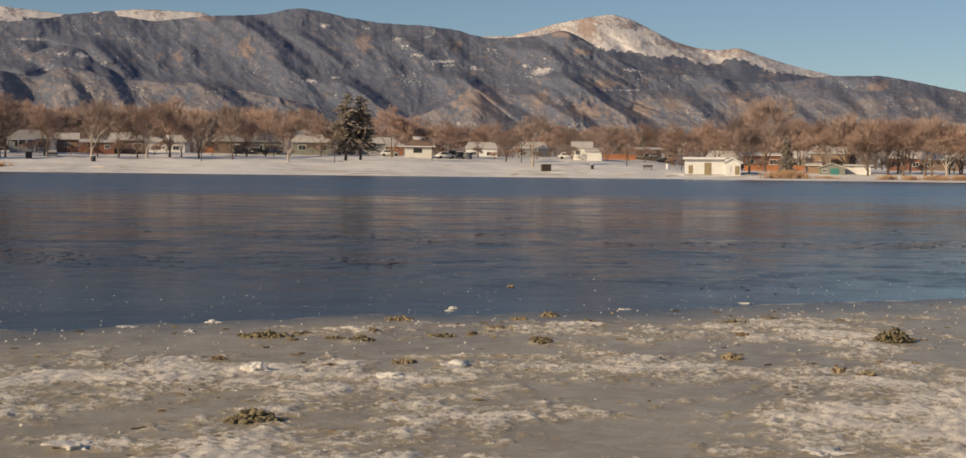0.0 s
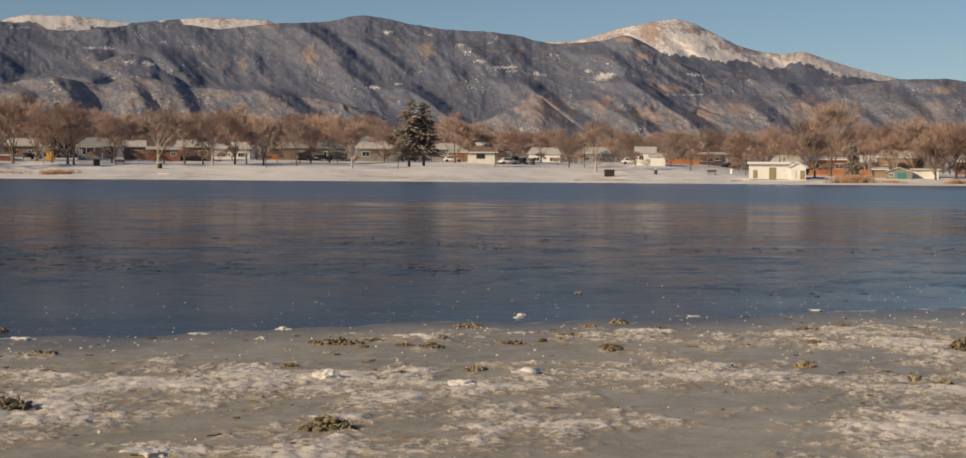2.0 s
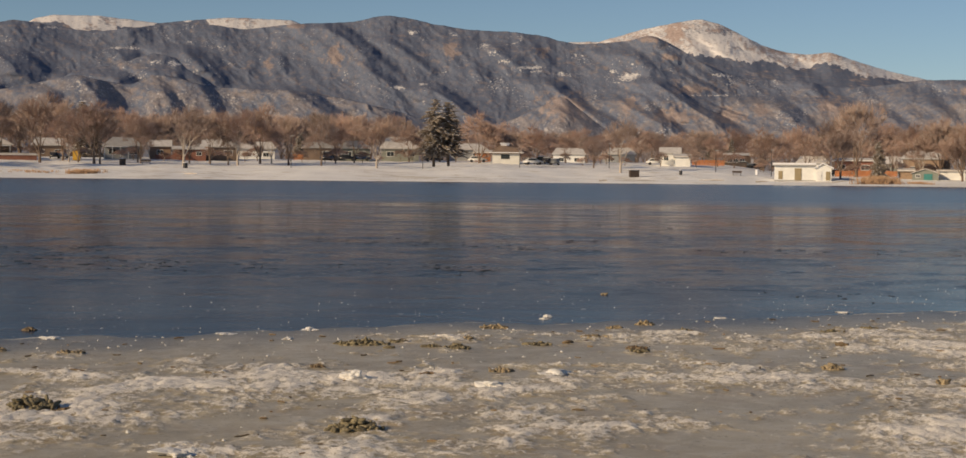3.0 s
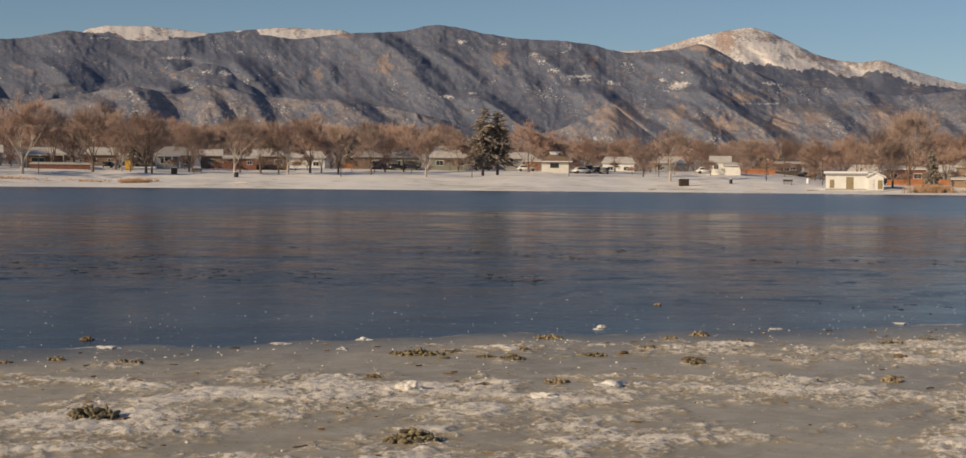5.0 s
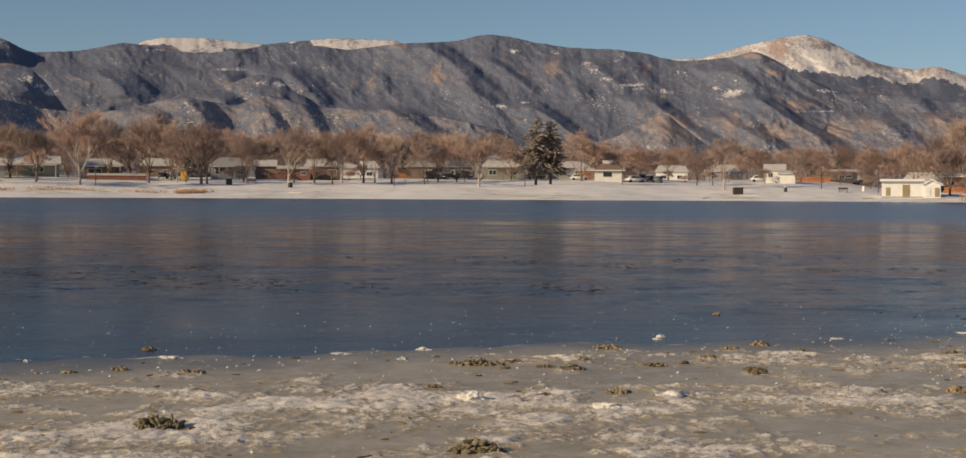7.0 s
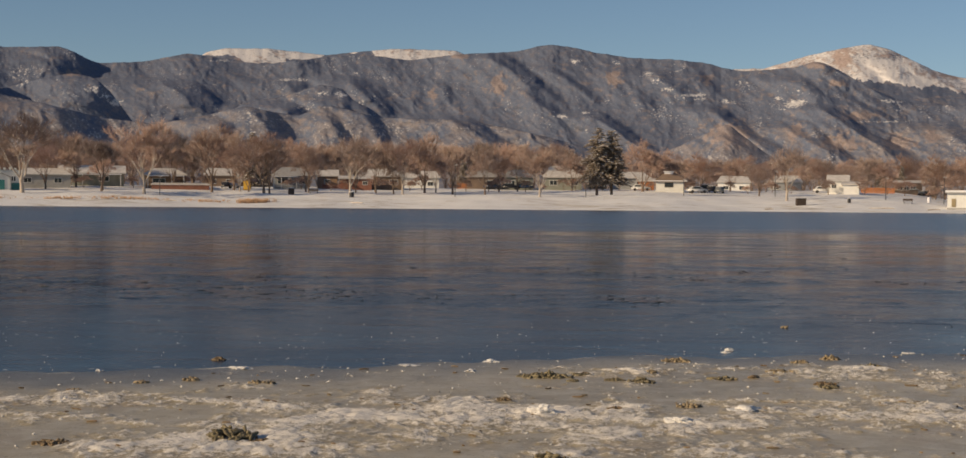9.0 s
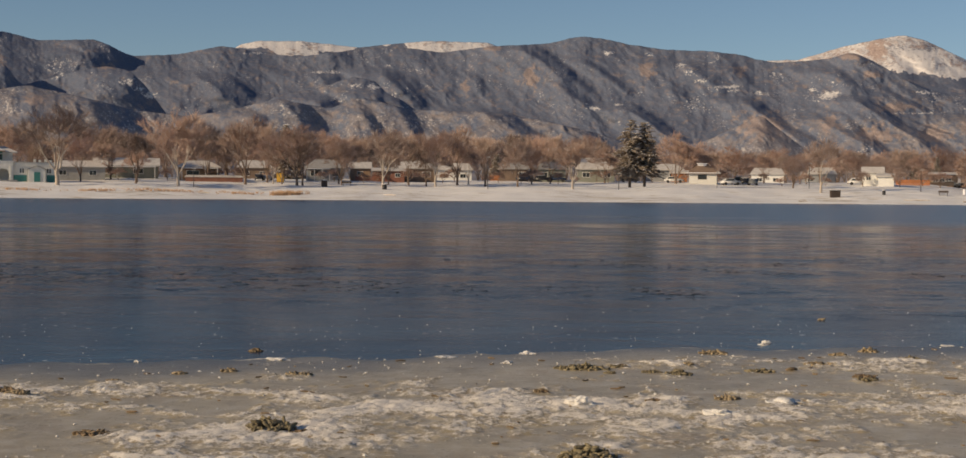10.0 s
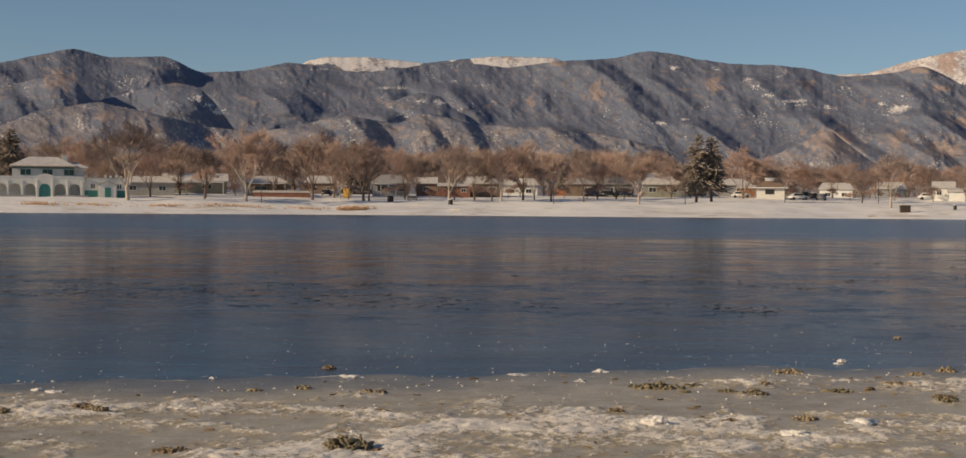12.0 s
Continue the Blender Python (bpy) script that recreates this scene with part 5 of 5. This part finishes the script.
# Fences of upright boards.
def fence(az0, az1, d, h, mat, label):
    n = max(8, int(radians(az1 - az0) * d / 0.30))
    x, y = spot((az0 + az1) / 2, d)
    t = thing("board_fence", label, "fence", pose(x, y, float(bank((az0 + az1) / 2, d)), 0, 0, -(az0 + az1) / 2), "fences on the far shore")
    length = radians(az1 - az0) * d
    board = boxes((-0.135, 0.135, -0.02, 0.02, 0, h))
    me = bpy.data.meshes.new("board")
    board.to_mesh(me), board.free()
    me.materials.append(mat)
    for k in range(n):
        b = part("board", me, None, t)
        b.matrix_basis = pose(-length / 2 + length * (k + 0.5) / n, 0, -0.15, 0, 0.4 * math.sin(k * 2.3), 0)
    for z in (0.35, h - 0.45):
        part("rail", boxes((-length / 2, length / 2, 0.022, 0.09, z, z + 0.09)), mat, t)


fence(4.48, 5.68, 345, 1.25, m_orange_fence, "bright orange-brown board fence")
fence(9.68, 11.89, 325, 1.35, m_orange_fence, "bright orange-brown board fence")
fence(-15.45, -13.89, 343, 1.3, m_brick, "dark red-brown board fence")
fence(-10.40, -9.68, 352, 1.4, m_orange_fence, "short orange-brown board fence beside houses")
fence(5.68, 6.50, 368, 1.0, m_dark_wood, "dark weathered board fence")


# Parked cars.
def car(az, d, paint, label, turn):
    x, y = spot(az, d)
    t = thing("parked_car", label, "car", pose(x, y, float(bank(az, d)), 0, 0, -az + turn), "cars parked beyond the lawn")
    side = [(-2.2, 0.35), (-2.2, 0.8), (-1.9, 0.9), (-1.35, 1.38), (0.45, 1.42), (1.1, 0.95), (2.05, 0.82), (2.2, 0.55), (2.2, 0.35)]
    def hull(pts, w):
        bm = bmesh.new()
        a = [bm.verts.new((px, -w, pz)) for px, pz in pts]
        b = [bm.verts.new((px, w, pz)) for px, pz in pts]
        bm.faces.new(a), bm.faces.new(b[::-1])
        for i in range(len(pts)):
            j = (i + 1) % len(pts)
            bm.faces.new((a[i], b[i], b[j], a[j]))
        bmesh.ops.recalc_face_normals(bm, faces=bm.faces)
        bmesh.ops.bevel(bm, geom=bm.edges[:], offset=0.05, segments=2, affect="EDGES")
        return bm
    part("body", hull(side, 0.86), paint, t, smooth=True)
    for sy in (-1, 1):
        part("side_window", hull([(-1.5, 0.95), (-1.2, 1.3), (0.35, 1.34), (0.85, 0.98)], 0.02), m_glass, t).location.y = sy * 0.865
        for sx in (-1.35, 1.35):
            bm = bmesh.new()
            bmesh.ops.create_cone(bm, cap_ends=True, segments=16, radius1=0.32, radius2=0.32, depth=0.2, matrix=pose(sx, sy * 0.8, 0.32, 90))
            w = part("wheel", bm, m_rubber, t)
            bm = bmesh.new()
            bmesh.ops.create_cone(bm, cap_ends=True, segments=12, radius1=0.19, radius2=0.19, depth=0.22, matrix=pose(sx, sy * 0.8, 0.32, 90))
            part("rim", bm, m_dark_metal, w)
    part("roof_snow", boxes((-1.3, 0.4, -0.7, 0.7, 1.42, 1.48)), m_roof_snow, t)
    for sy in (-0.6, 0.6):
        part("headlight", boxes((2.16, 2.23, sy - 0.15, sy + 0.15, 0.6, 0.75)), m_glass, t)


for az, d, paint, label, turn in ((-1.44, 330, 2, "silver-white car parked on the snow", 20), (-0.90, 336, 0, "dark car parked on the snow", 80), (-0.63, 331, 1, "grey car parked on the snow", 95), (-1.09, 345, 0, "dark car parked on the snow", 0),
                                  (-8.42, 345, 0, "dark car parked beside houses", 5), (-7.89, 346, 3, "dark blue car parked beside houses", 0), (-9.05, 348, 3, "dark blue car parked beside houses", 10), (-3.52, 340, 2, "silver-white car parked on the snow", 0),
                                  (6.41, 372, 1, "grey car parked beside the brown house", 0), (6.82, 374, 0, "dark car parked beside the brown house", 20), (-19.02, 342, 0, "dark car parked beside houses", 90), (-18.70, 344, 2, "silver-white car parked beside houses", 85), (9.66, 330, 0, "dark car parked by the fence", 70), (3.15, 340, 2, "silver-white car parked on the snow", 5), (-5.17, 345, 0, "dark car parked behind the spruces", 0)):
    car(az, d, (m_paint_dark, m_paint_grey, m_paint_white, m_paint_blue)[paint], label, turn)


# Small things on the lawn.
def rubbish_bin(az, d):
    x, y = spot(az, d)
    t = thing("bin_shelter", "dark brown slatted bin shelter with snow on top", "bin", pose(x, y, float(bank(az, d)), 0, 0, -az + 12))
    part("body", boxes((-0.85, 0.85, -0.6, 0.6, -0.1, 1.25)), m_dark_wood, t)
    for k in range(8):
        part("slat", boxes((-0.86 + k * 0.215, -0.70 + k * 0.215, -0.64, -0.603, 0.0, 1.2)), m_dark_wood, t)
    part("lid", boxes((-0.92, 0.92, -0.68, 0.66, 1.25, 1.36)), m_dark_metal, t)
    part("snow_cap", boxes((-0.86, 0.86, -0.6, 0.6, 1.36, 1.45)), m_roof_snow, t)


rubbish_bin(2.34, 283)


def trash_barrel(az, d, mat, label, r=0.35, h=0.95):
    x, y = spot(az, d)
    t = thing("trash_barrel", label, "barrel", pose(x, y, float(bank(az, d))), "barrels on the lawn")
    bm = bmesh.new()
    bmesh.ops.create_cone(bm, cap_ends=True, segments=16, radius1=r, radius2=r, depth=h, matrix=pose(0, 0, h / 2))
    part("drum", bm, mat, t, smooth=False)
    bm = bmesh.new()
    bmesh.ops.create_cone(bm, cap_ends=True, segments=16, radius1=r * 1.08, radius2=r * 0.9, depth=0.1, matrix=pose(0, 0, h + 0.05))
    part("lid", bm, m_roof_snow, t, "lid under snow")


for px, d, mat, label, r, h in ((-16.61, 296, m_dark_wood, "large dark drum leaning by a tree", 0.6, 1.25), (-14.36, 293, m_dark_metal, "dark trash drum at a tree", 0.45, 1.0), (6.87, 300, m_roof_snow, "pale drum in the snow", 0.3, 0.9), (4.07, 288, m_dark_metal, "dark drum on the lawn", 0.3, 0.8)):
    trash_barrel(px, d, mat, label, r, h)


def yellow_box(az, d):
    x, y = spot(az, d)
    t = thing("storage_container", "yellow upright storage container by the trees", "container", pose(x, y, float(bank(az, d)), 0, 0, -az))
    part("body", boxes((-0.75, 0.75, -0.7, 0.7, 0.1, 2.0)), m_yellow, t)
    part("door", boxes((-0.6, 0.6, -0.74, -0.702, 0.25, 1.85)), m_yellow, t)
    part("base", boxes((-0.8, 0.8, -0.75, 0.75, -0.2, 0.1)), m_dark_wood, t)


yellow_box(-18.24, 330)


def lamp_post(az, d, h):
    x, y = spot(az, d)
    t = thing("lamp_post", "thin grey metal lamp post in the snow", "lamp post", pose(x, y, float(bank(az, d))), "lamp posts along the shore")
    v, f = [], []
    tube(v, f, Vector((0, 0, -0.3)), Vector((0, 0, h)), 0.08, 0.05, 8)
    part("pole", raw_mesh("pole", v, f, m_dark_metal, True), None, t)
    part("head", boxes((-0.14, 0.5, -0.12, 0.12, h, h + 0.14)), m_grey_trim, t)


for px, d, h in ((-10.49, 292, 6.0), (7.39, 300, 5.0), (-21.41, 290, 3.4), (-5.58, 292, 3.0), (-1.94, 300, 3.2), (5.36, 296, 4.0), (1.41, 310, 5.0)):
    lamp_post(px, d, h)


def log(az, d, length, turn):
    x, y = spot(az, d)
    v, f = [], []
    tube(v, f, Vector((-length / 2, 0, 0.12)), Vector((length * 0.1, 0.1, 0.2)), 0.16, 0.13, 8)
    tube(v, f, Vector((length * 0.1, 0.1, 0.2)), Vector((length / 2, -0.1, 0.14)), 0.13, 0.07, 8)
    ob = part("driftwood_log", raw_mesh("driftwood_log", v, f, m_pale_bark, True), None)
    ob.matrix_basis = pose(x, y, float(bank(az, d)), 0, 0, turn)
    tagged(ob, "weathered pale log lying on the snowy bank", "log", "logs on the bank")


for px, d, length, turn in ((-14.16, 282, 3.0, -25), (1.20, 272, 1.5, 10), (5.22, 278, 4.5, -4), (7.05, 280, 2.2, 8), (-21.01, 280, 2.0, 5)):
    log(px, d, length, turn)


# Low park wall and benches along the bank.
def bench(az, d):
    x, y = spot(az, d)
    t = thing("park_bench", "plain wooden park bench standing in snow", "bench", pose(x, y, float(bank(az, d)), 0, 0, -az), "benches on the lawn")
    part("seat", boxes((-0.9, 0.9, -0.25, 0.2, 0.42, 0.48)), m_dark_wood, t)
    part("backrest", boxes((-0.9, 0.9, 0.2, 0.26, 0.55, 0.9)), m_dark_wood, t)
    for px in (-0.7, 0.7):
        part("leg", boxes((px - 0.05, px + 0.05, -0.2, 0.24, -0.1, 0.42)), m_dark_metal, t)


for px, d in ((6.14, 292), (-15.77, 300)):
    bench(px, d)


# Dry reeds in tufts along the water's edge.
def reeds(ranges, seed, label):
    rng = random.Random(seed)
    v, f = [], []
    for az0, az1, d0, d1, count, tall in ranges:
        for _ in range(count):
            a = rng.gauss((az0 + az1) / 2, (az1 - az0) / 4)
            d = rng.uniform(d0, d1)
            x, y = spot(a, d)
            z = float(bank(a, d))
            for _ in range(5):
                h = tall * rng.uniform(0.5, 1.15)
                bx, by, w = x + rng.uniform(-0.3, 0.3), y + rng.uniform(-0.3, 0.3), rng.uniform(0.03, 0.06)
                lean = Vector((rng.uniform(-0.35, 0.35), rng.uniform(-0.35, 0.35), 1)) * h
                n = len(v)
                v.extend((Vector((bx - w, by, z - 0.05)), Vector((bx + w, by, z - 0.05)), Vector((bx + w * 0.8, by, z)) + lean * 0.6, Vector((bx, by + w, z)) + lean))
                f.append((n, n + 1, n + 2, n + 3))
    ob = part("dry_reeds", raw_mesh("dry_reeds", v, f, m_reed), None)
    tagged(ob, label, "reeds", kind="stuff")


reeds([(10.56, 11.89, 274, 278, 260, 1.35), (12.18, 13.15, 274, 277, 70, 0.5), (14.59, 15.11, 273, 276, 60, 0.8), (15.30, 15.91, 273, 276, 70, 0.7), (16.18, 16.95, 272, 275, 100, 0.8), (17.12, 17.71, 271, 274, 80, 0.9), (17.84, 18.67, 271, 274, 100, 0.8), (-18.72, -17.34, 280, 283, 130, 0.75), (-20.55, -18.72, 281, 284, 70, 0.4), (-23.71, -21.01, 280, 283, 80, 0.35), (-26.15, -23.94, 280, 283, 70, 0.35), (-30.04, -28.76, 281, 284, 70, 0.5), (-28.11, -26.81, 281, 284, 50, 0.4)], 5, "dry orange-brown reeds and grass along the water")
# ---- small things on the near ice ----
def pellet(bm, c, way, length, r, rng):
    """A short, slightly bent, blunt roll."""
    side = way.orthogonal().normalized()
    up = way.cross(side).normalized()
    rings = []
    for f, k in ((-0.5, 0.45), (-0.36, 0.9), (0.0, 1.05), (0.34, 0.92), (0.5, 0.4)):
        mid = c + way * (f * length) + up * (0.25 * length * (0.25 - f * f) * rng.uniform(-1, 1))
        rings.append([bm.verts.new(mid + (side * math.cos(a) + up * math.sin(a)) * r * k * rng.uniform(0.85, 1.15)) for a in (0, 1.05, 2.09, 3.14, 4.19, 5.24)])
    for a, b in zip(rings, rings[1:]):
        for i in range(6):
            bm.faces.new((a[i], a[(i + 1) % 6], b[(i + 1) % 6], b[i]))
    bm.faces.new(rings[0][::-1]), bm.faces.new(rings[-1])


def shelf_height(x, y):
    """Top of the near ice at a place."""
    return max(0.0, float(shelf_field(np.array([x]), np.array([y]))[0][0]))


DUNG = {"p": ("dark olive-green pile of frozen droppings and weed on ice", m_olive, 0.0085), "t": ("tan frozen scrap of matted grass on ice", m_straw, 0.0085), "b": ("brown frozen dropping lying on ice", m_umber, 0.0085)}
# x, y, width, height, sort
PILES = [(-1.09, 7.67, 0.282, 0.044, "p"), (-0.92, 7.77, 0.095, 0.016, "p"), (-0.60, 7.50, 0.137, 0.043, "p"), (-0.73, 7.57, 0.092, 0.018, "p"), (-0.21, 7.73, 0.125, 0.025, "p"), (0.10, 8.13, 0.164, 0.030, "t"), (0.30, 7.45, 0.090, 0.018, "p"), (0.59, 8.48, 0.120, 0.027, "p"),
         (0.40, 9.00, 0.109, 0.036, "t"), (0.22, 8.72, 0.088, 0.021, "t"), (-0.47, 8.67, 0.158, 0.028, "t"), (-0.75, 5.02, 0.181, 0.062, "p"), (2.08, 7.68, 0.209, 0.103, "p"), (1.14, 6.90, 0.085, 0.045, "t"), (1.42, 8.57, 0.123, 0.021, "p"), (1.68, 8.85, 0.091, 0.022, "p"), (1.51, 6.43, 0.059, 0.037, "t")]
PILES += [(1.60, 6.29, 0.079, 0.037, "t"), (-0.34, 6.63, 0.094, 0.021, "t"), (-0.64, 6.40, 0.057, 0.013, "b"), (1.34, 7.81, 0.045, 0.026, "b"), (-0.93, 7.49, 0.043, 0.018, "p"), (-0.57, 7.93, 0.039, 0.019, "t"), (0.21, 11.29, 0.027, 0.023, "t"), (-2.99, 8.15, 0.070, 0.028, "b"),
          (-1.95, 5.30, 0.171, 0.064, "p"), (-2.39, 7.06, 0.115, 0.024, "t"), (-2.77, 7.14, 0.074, 0.025, "t"), (-3.42, 6.12, 0.119, 0.028, "b"), (-3.30, 5.99, 0.083, 0.022, "t"), (-3.65, 5.84, 0.039, 0.050, "p")]
PILES += [(-2.54, 5.10, 0.138, 0.018, "b"), (0.29, 7.60, 0.106, 0.024, "b"), (-3.14, 6.61, 0.071, 0.012, "t"), (-2.98, 7.01, 0.068, 0.018, "t"), (-1.15, 6.63, 0.049, 0.019, "b"), (-1.83, 5.28, 0.056, 0.016, "b"), (-0.05, 7.81, 0.025, 0.019, "b")]
rng = random.Random(23)
for x, y, w, h, sort in PILES:
    label, mat, r = DUNG[sort]
    bm = bmesh.new()
    count = max(4, int(w * 400 + h * 640))
    for k in range(count):
        a, f = rng.uniform(0, 6.28), math.sqrt(rng.random())
        px, py = 0.5 * w * f * math.cos(a), 0.33 * w * f * math.sin(a)
        top = max(0.0, 0.8 * h * (1 - f ** 1.3) - r)
        way = Vector((rng.uniform(-1, 1), rng.uniform(-1, 1), rng.uniform(-0.35, 0.35))).normalized()
        size = min(r, h * 0.45) * rng.uniform(0.45, 1.2)
        pellet(bm, Vector((px, py, size * 0.7 + top * rng.random() ** 0.5)), way, size * rng.uniform(2.6, 6.0), size * 0.82, rng)
    ob = part("dropping_clump", bm, mat, smooth=True)
    ob.location = (x, y, shelf_height(x, y) - 0.004)
    tagged(ob, label, "dropping", "clumps scattered on the ice")


def snow_lump(x, y, w, h):
    """A broken lump of refrozen snow."""
    bm = bmesh.new()
    bmesh.ops.create_icosphere(bm, subdivisions=5, radius=1.0)
    shift = Vector((x * 7, y * 5, 0))
    for v in bm.verts:
        p = v.co.copy()
        k = 0.75 + 0.7 * noise.noise(p * 1.2 + shift) + 0.30 * noise.noise(p * 2.6 + shift) + 0.12 * noise.noise(p * 6 + shift) + 0.06 * noise.noise(p * 14 + shift)
        v.co = Vector((p.x * w * 0.5, p.y * w * 0.4, p.z * h * 0.6)) * max(0.25, k)
    ob = part("snow_lump", bm, m_lump, smooth=True)
    ob.location = (x, y, shelf_height(x, y) - h * 0.05)
    tagged(ob, "small white lump of refrozen snow on ice", "snow lump", "lumps of snow on the ice")


for x, y, w, h in ((-0.93, 6.22, 0.127, 0.061), (-0.35, 6.09, 0.148, 0.045), (-1.49, 8.41, 0.104, 0.026), (-1.21, 4.52, 0.151, 0.036), (-0.10, 6.53, 0.185, 0.040), (1.03, 4.58, 0.20, 0.027), (-3.85, 6.65, 0.112, 0.022), (-2.73, 7.75, 0.133, 0.028), (-1.52, 7.90, 0.065, 0.024), (-3.40, 7.48, 0.046, 0.02), (-3.99, 6.71, 0.088, 0.024), (-0.20, 9.28, 0.07, 0.02), (-0.18, 9.41, 0.061, 0.034), (-1.9, 8.12, 0.16, 0.016), (0.9, 9.5, 0.1, 0.018), (1.75, 10.05, 0.12, 0.02)):
    snow_lump(x, y, w, h)

# Crumbs of frost and snow strewn over the near ice and out onto the dark ice.
v, f = [], []
for k in range(1500):
    x = rng.uniform(-5.2, 3.6)
    edge = 9.15 + 0.47 * x
    on = rng.random() < 0.72
    y = edge - abs(rng.gauss(0, 2.6)) if on else edge + abs(rng.gauss(0.2, 2.2))
    if y < 3.6:
        continue
    r = (0.0018 + 0.0055 * rng.random() ** 2) * (1 if on else 0.62)
    z = shelf_height(x, y) + r * 0.3
    n = len(v)
    for dx, dy, dz in ((1, 0, 0), (0, 1, 0), (-1, 0, 0), (0, -1, 0), (0, 0, 0.9), (0, 0, -0.6)):
        v.append(Vector((x + (dx + rng.uniform(-0.3, 0.3)) * r * 1.3, y + (dy + rng.uniform(-0.3, 0.3)) * r, z + dz * r)))
    for a, b in ((0, 1), (1, 2), (2, 3), (3, 0)):
        f.append((n + a, n + b, n + 4)), f.append((n + b, n + a, n + 5))
crumbs = part("frost_crumbs", raw_mesh("frost_crumbs", v, f, m_lump), None)
tagged(crumbs, "tiny white crumbs of frost strewn on the ice", "frost", kind="stuff")

# Short straws and scraps of dead grass frozen onto the shore ice.
bm = bmesh.new()
for k in range(170):
    x = rng.uniform(-4.6, 3.2)
    y = 9.0 + 0.47 * x - rng.uniform(0.1, 4.2)
    if y < 3.8:
        continue
    a, r = rng.gauss(0, 0.6), rng.uniform(0.002, 0.0045)
    pellet(bm, Vector((x, y, shelf_height(x, y) + r)), Vector((math.cos(a), math.sin(a), rng.uniform(-0.08, 0.08))).normalized(), r * rng.uniform(3, 16), r, rng)
scraps = part("grass_scraps", bm, m_umber)
tagged(scraps, "short brown straws and scraps frozen onto shore ice", "grass", kind="stuff")

# Thin shards of broken ice frozen into the dark sheet.
v, f = [], []
for k in range(5200):
    d = rng.uniform(11.5, 27) if rng.random() < 0.3 else rng.gauss(17.5, 2.4)
    az = rng.uniform(-36, 22)
    d += 1.2 * math.sin(az * 0.5) + 0.8 * math.sin(az * 1.7)
    x, y = spot(az, d)
    if d < 11 or y < 9.6 + 0.47 * x:
        continue
    if noise.noise(Vector((x * 0.22, y * 0.45, 4.0))) < 0.06:
        continue
    r = 0.004 + 0.024 * rng.random() ** 3
    n, m = len(v), rng.randint(5, 7)
    for z in (0.0005, 0.0015 + 0.004 * rng.random() ** 2):
        for i in range(m):
            a = 2 * math.pi * (i + 0.3 * math.sin(k + 3 * i)) / m
            v.append(Vector((x + 2.0 * r * math.cos(a) * (1 + 0.3 * math.sin(k * i)), y + r * math.sin(a), z * (1 + 0.5 * math.cos(a + k)))))
    f.append(tuple(range(n + m, n + 2 * m)))
    for i in range(m):
        j = (i + 1) % m
        f.append((n + i, n + j, n + m + j, n + m + i))
shards = part("ice_shards", raw_mesh("ice_shards", v, f, m_shard), None)
tagged(shards, "thin dark shards of broken ice frozen into the lake", "ice", kind="stuff")
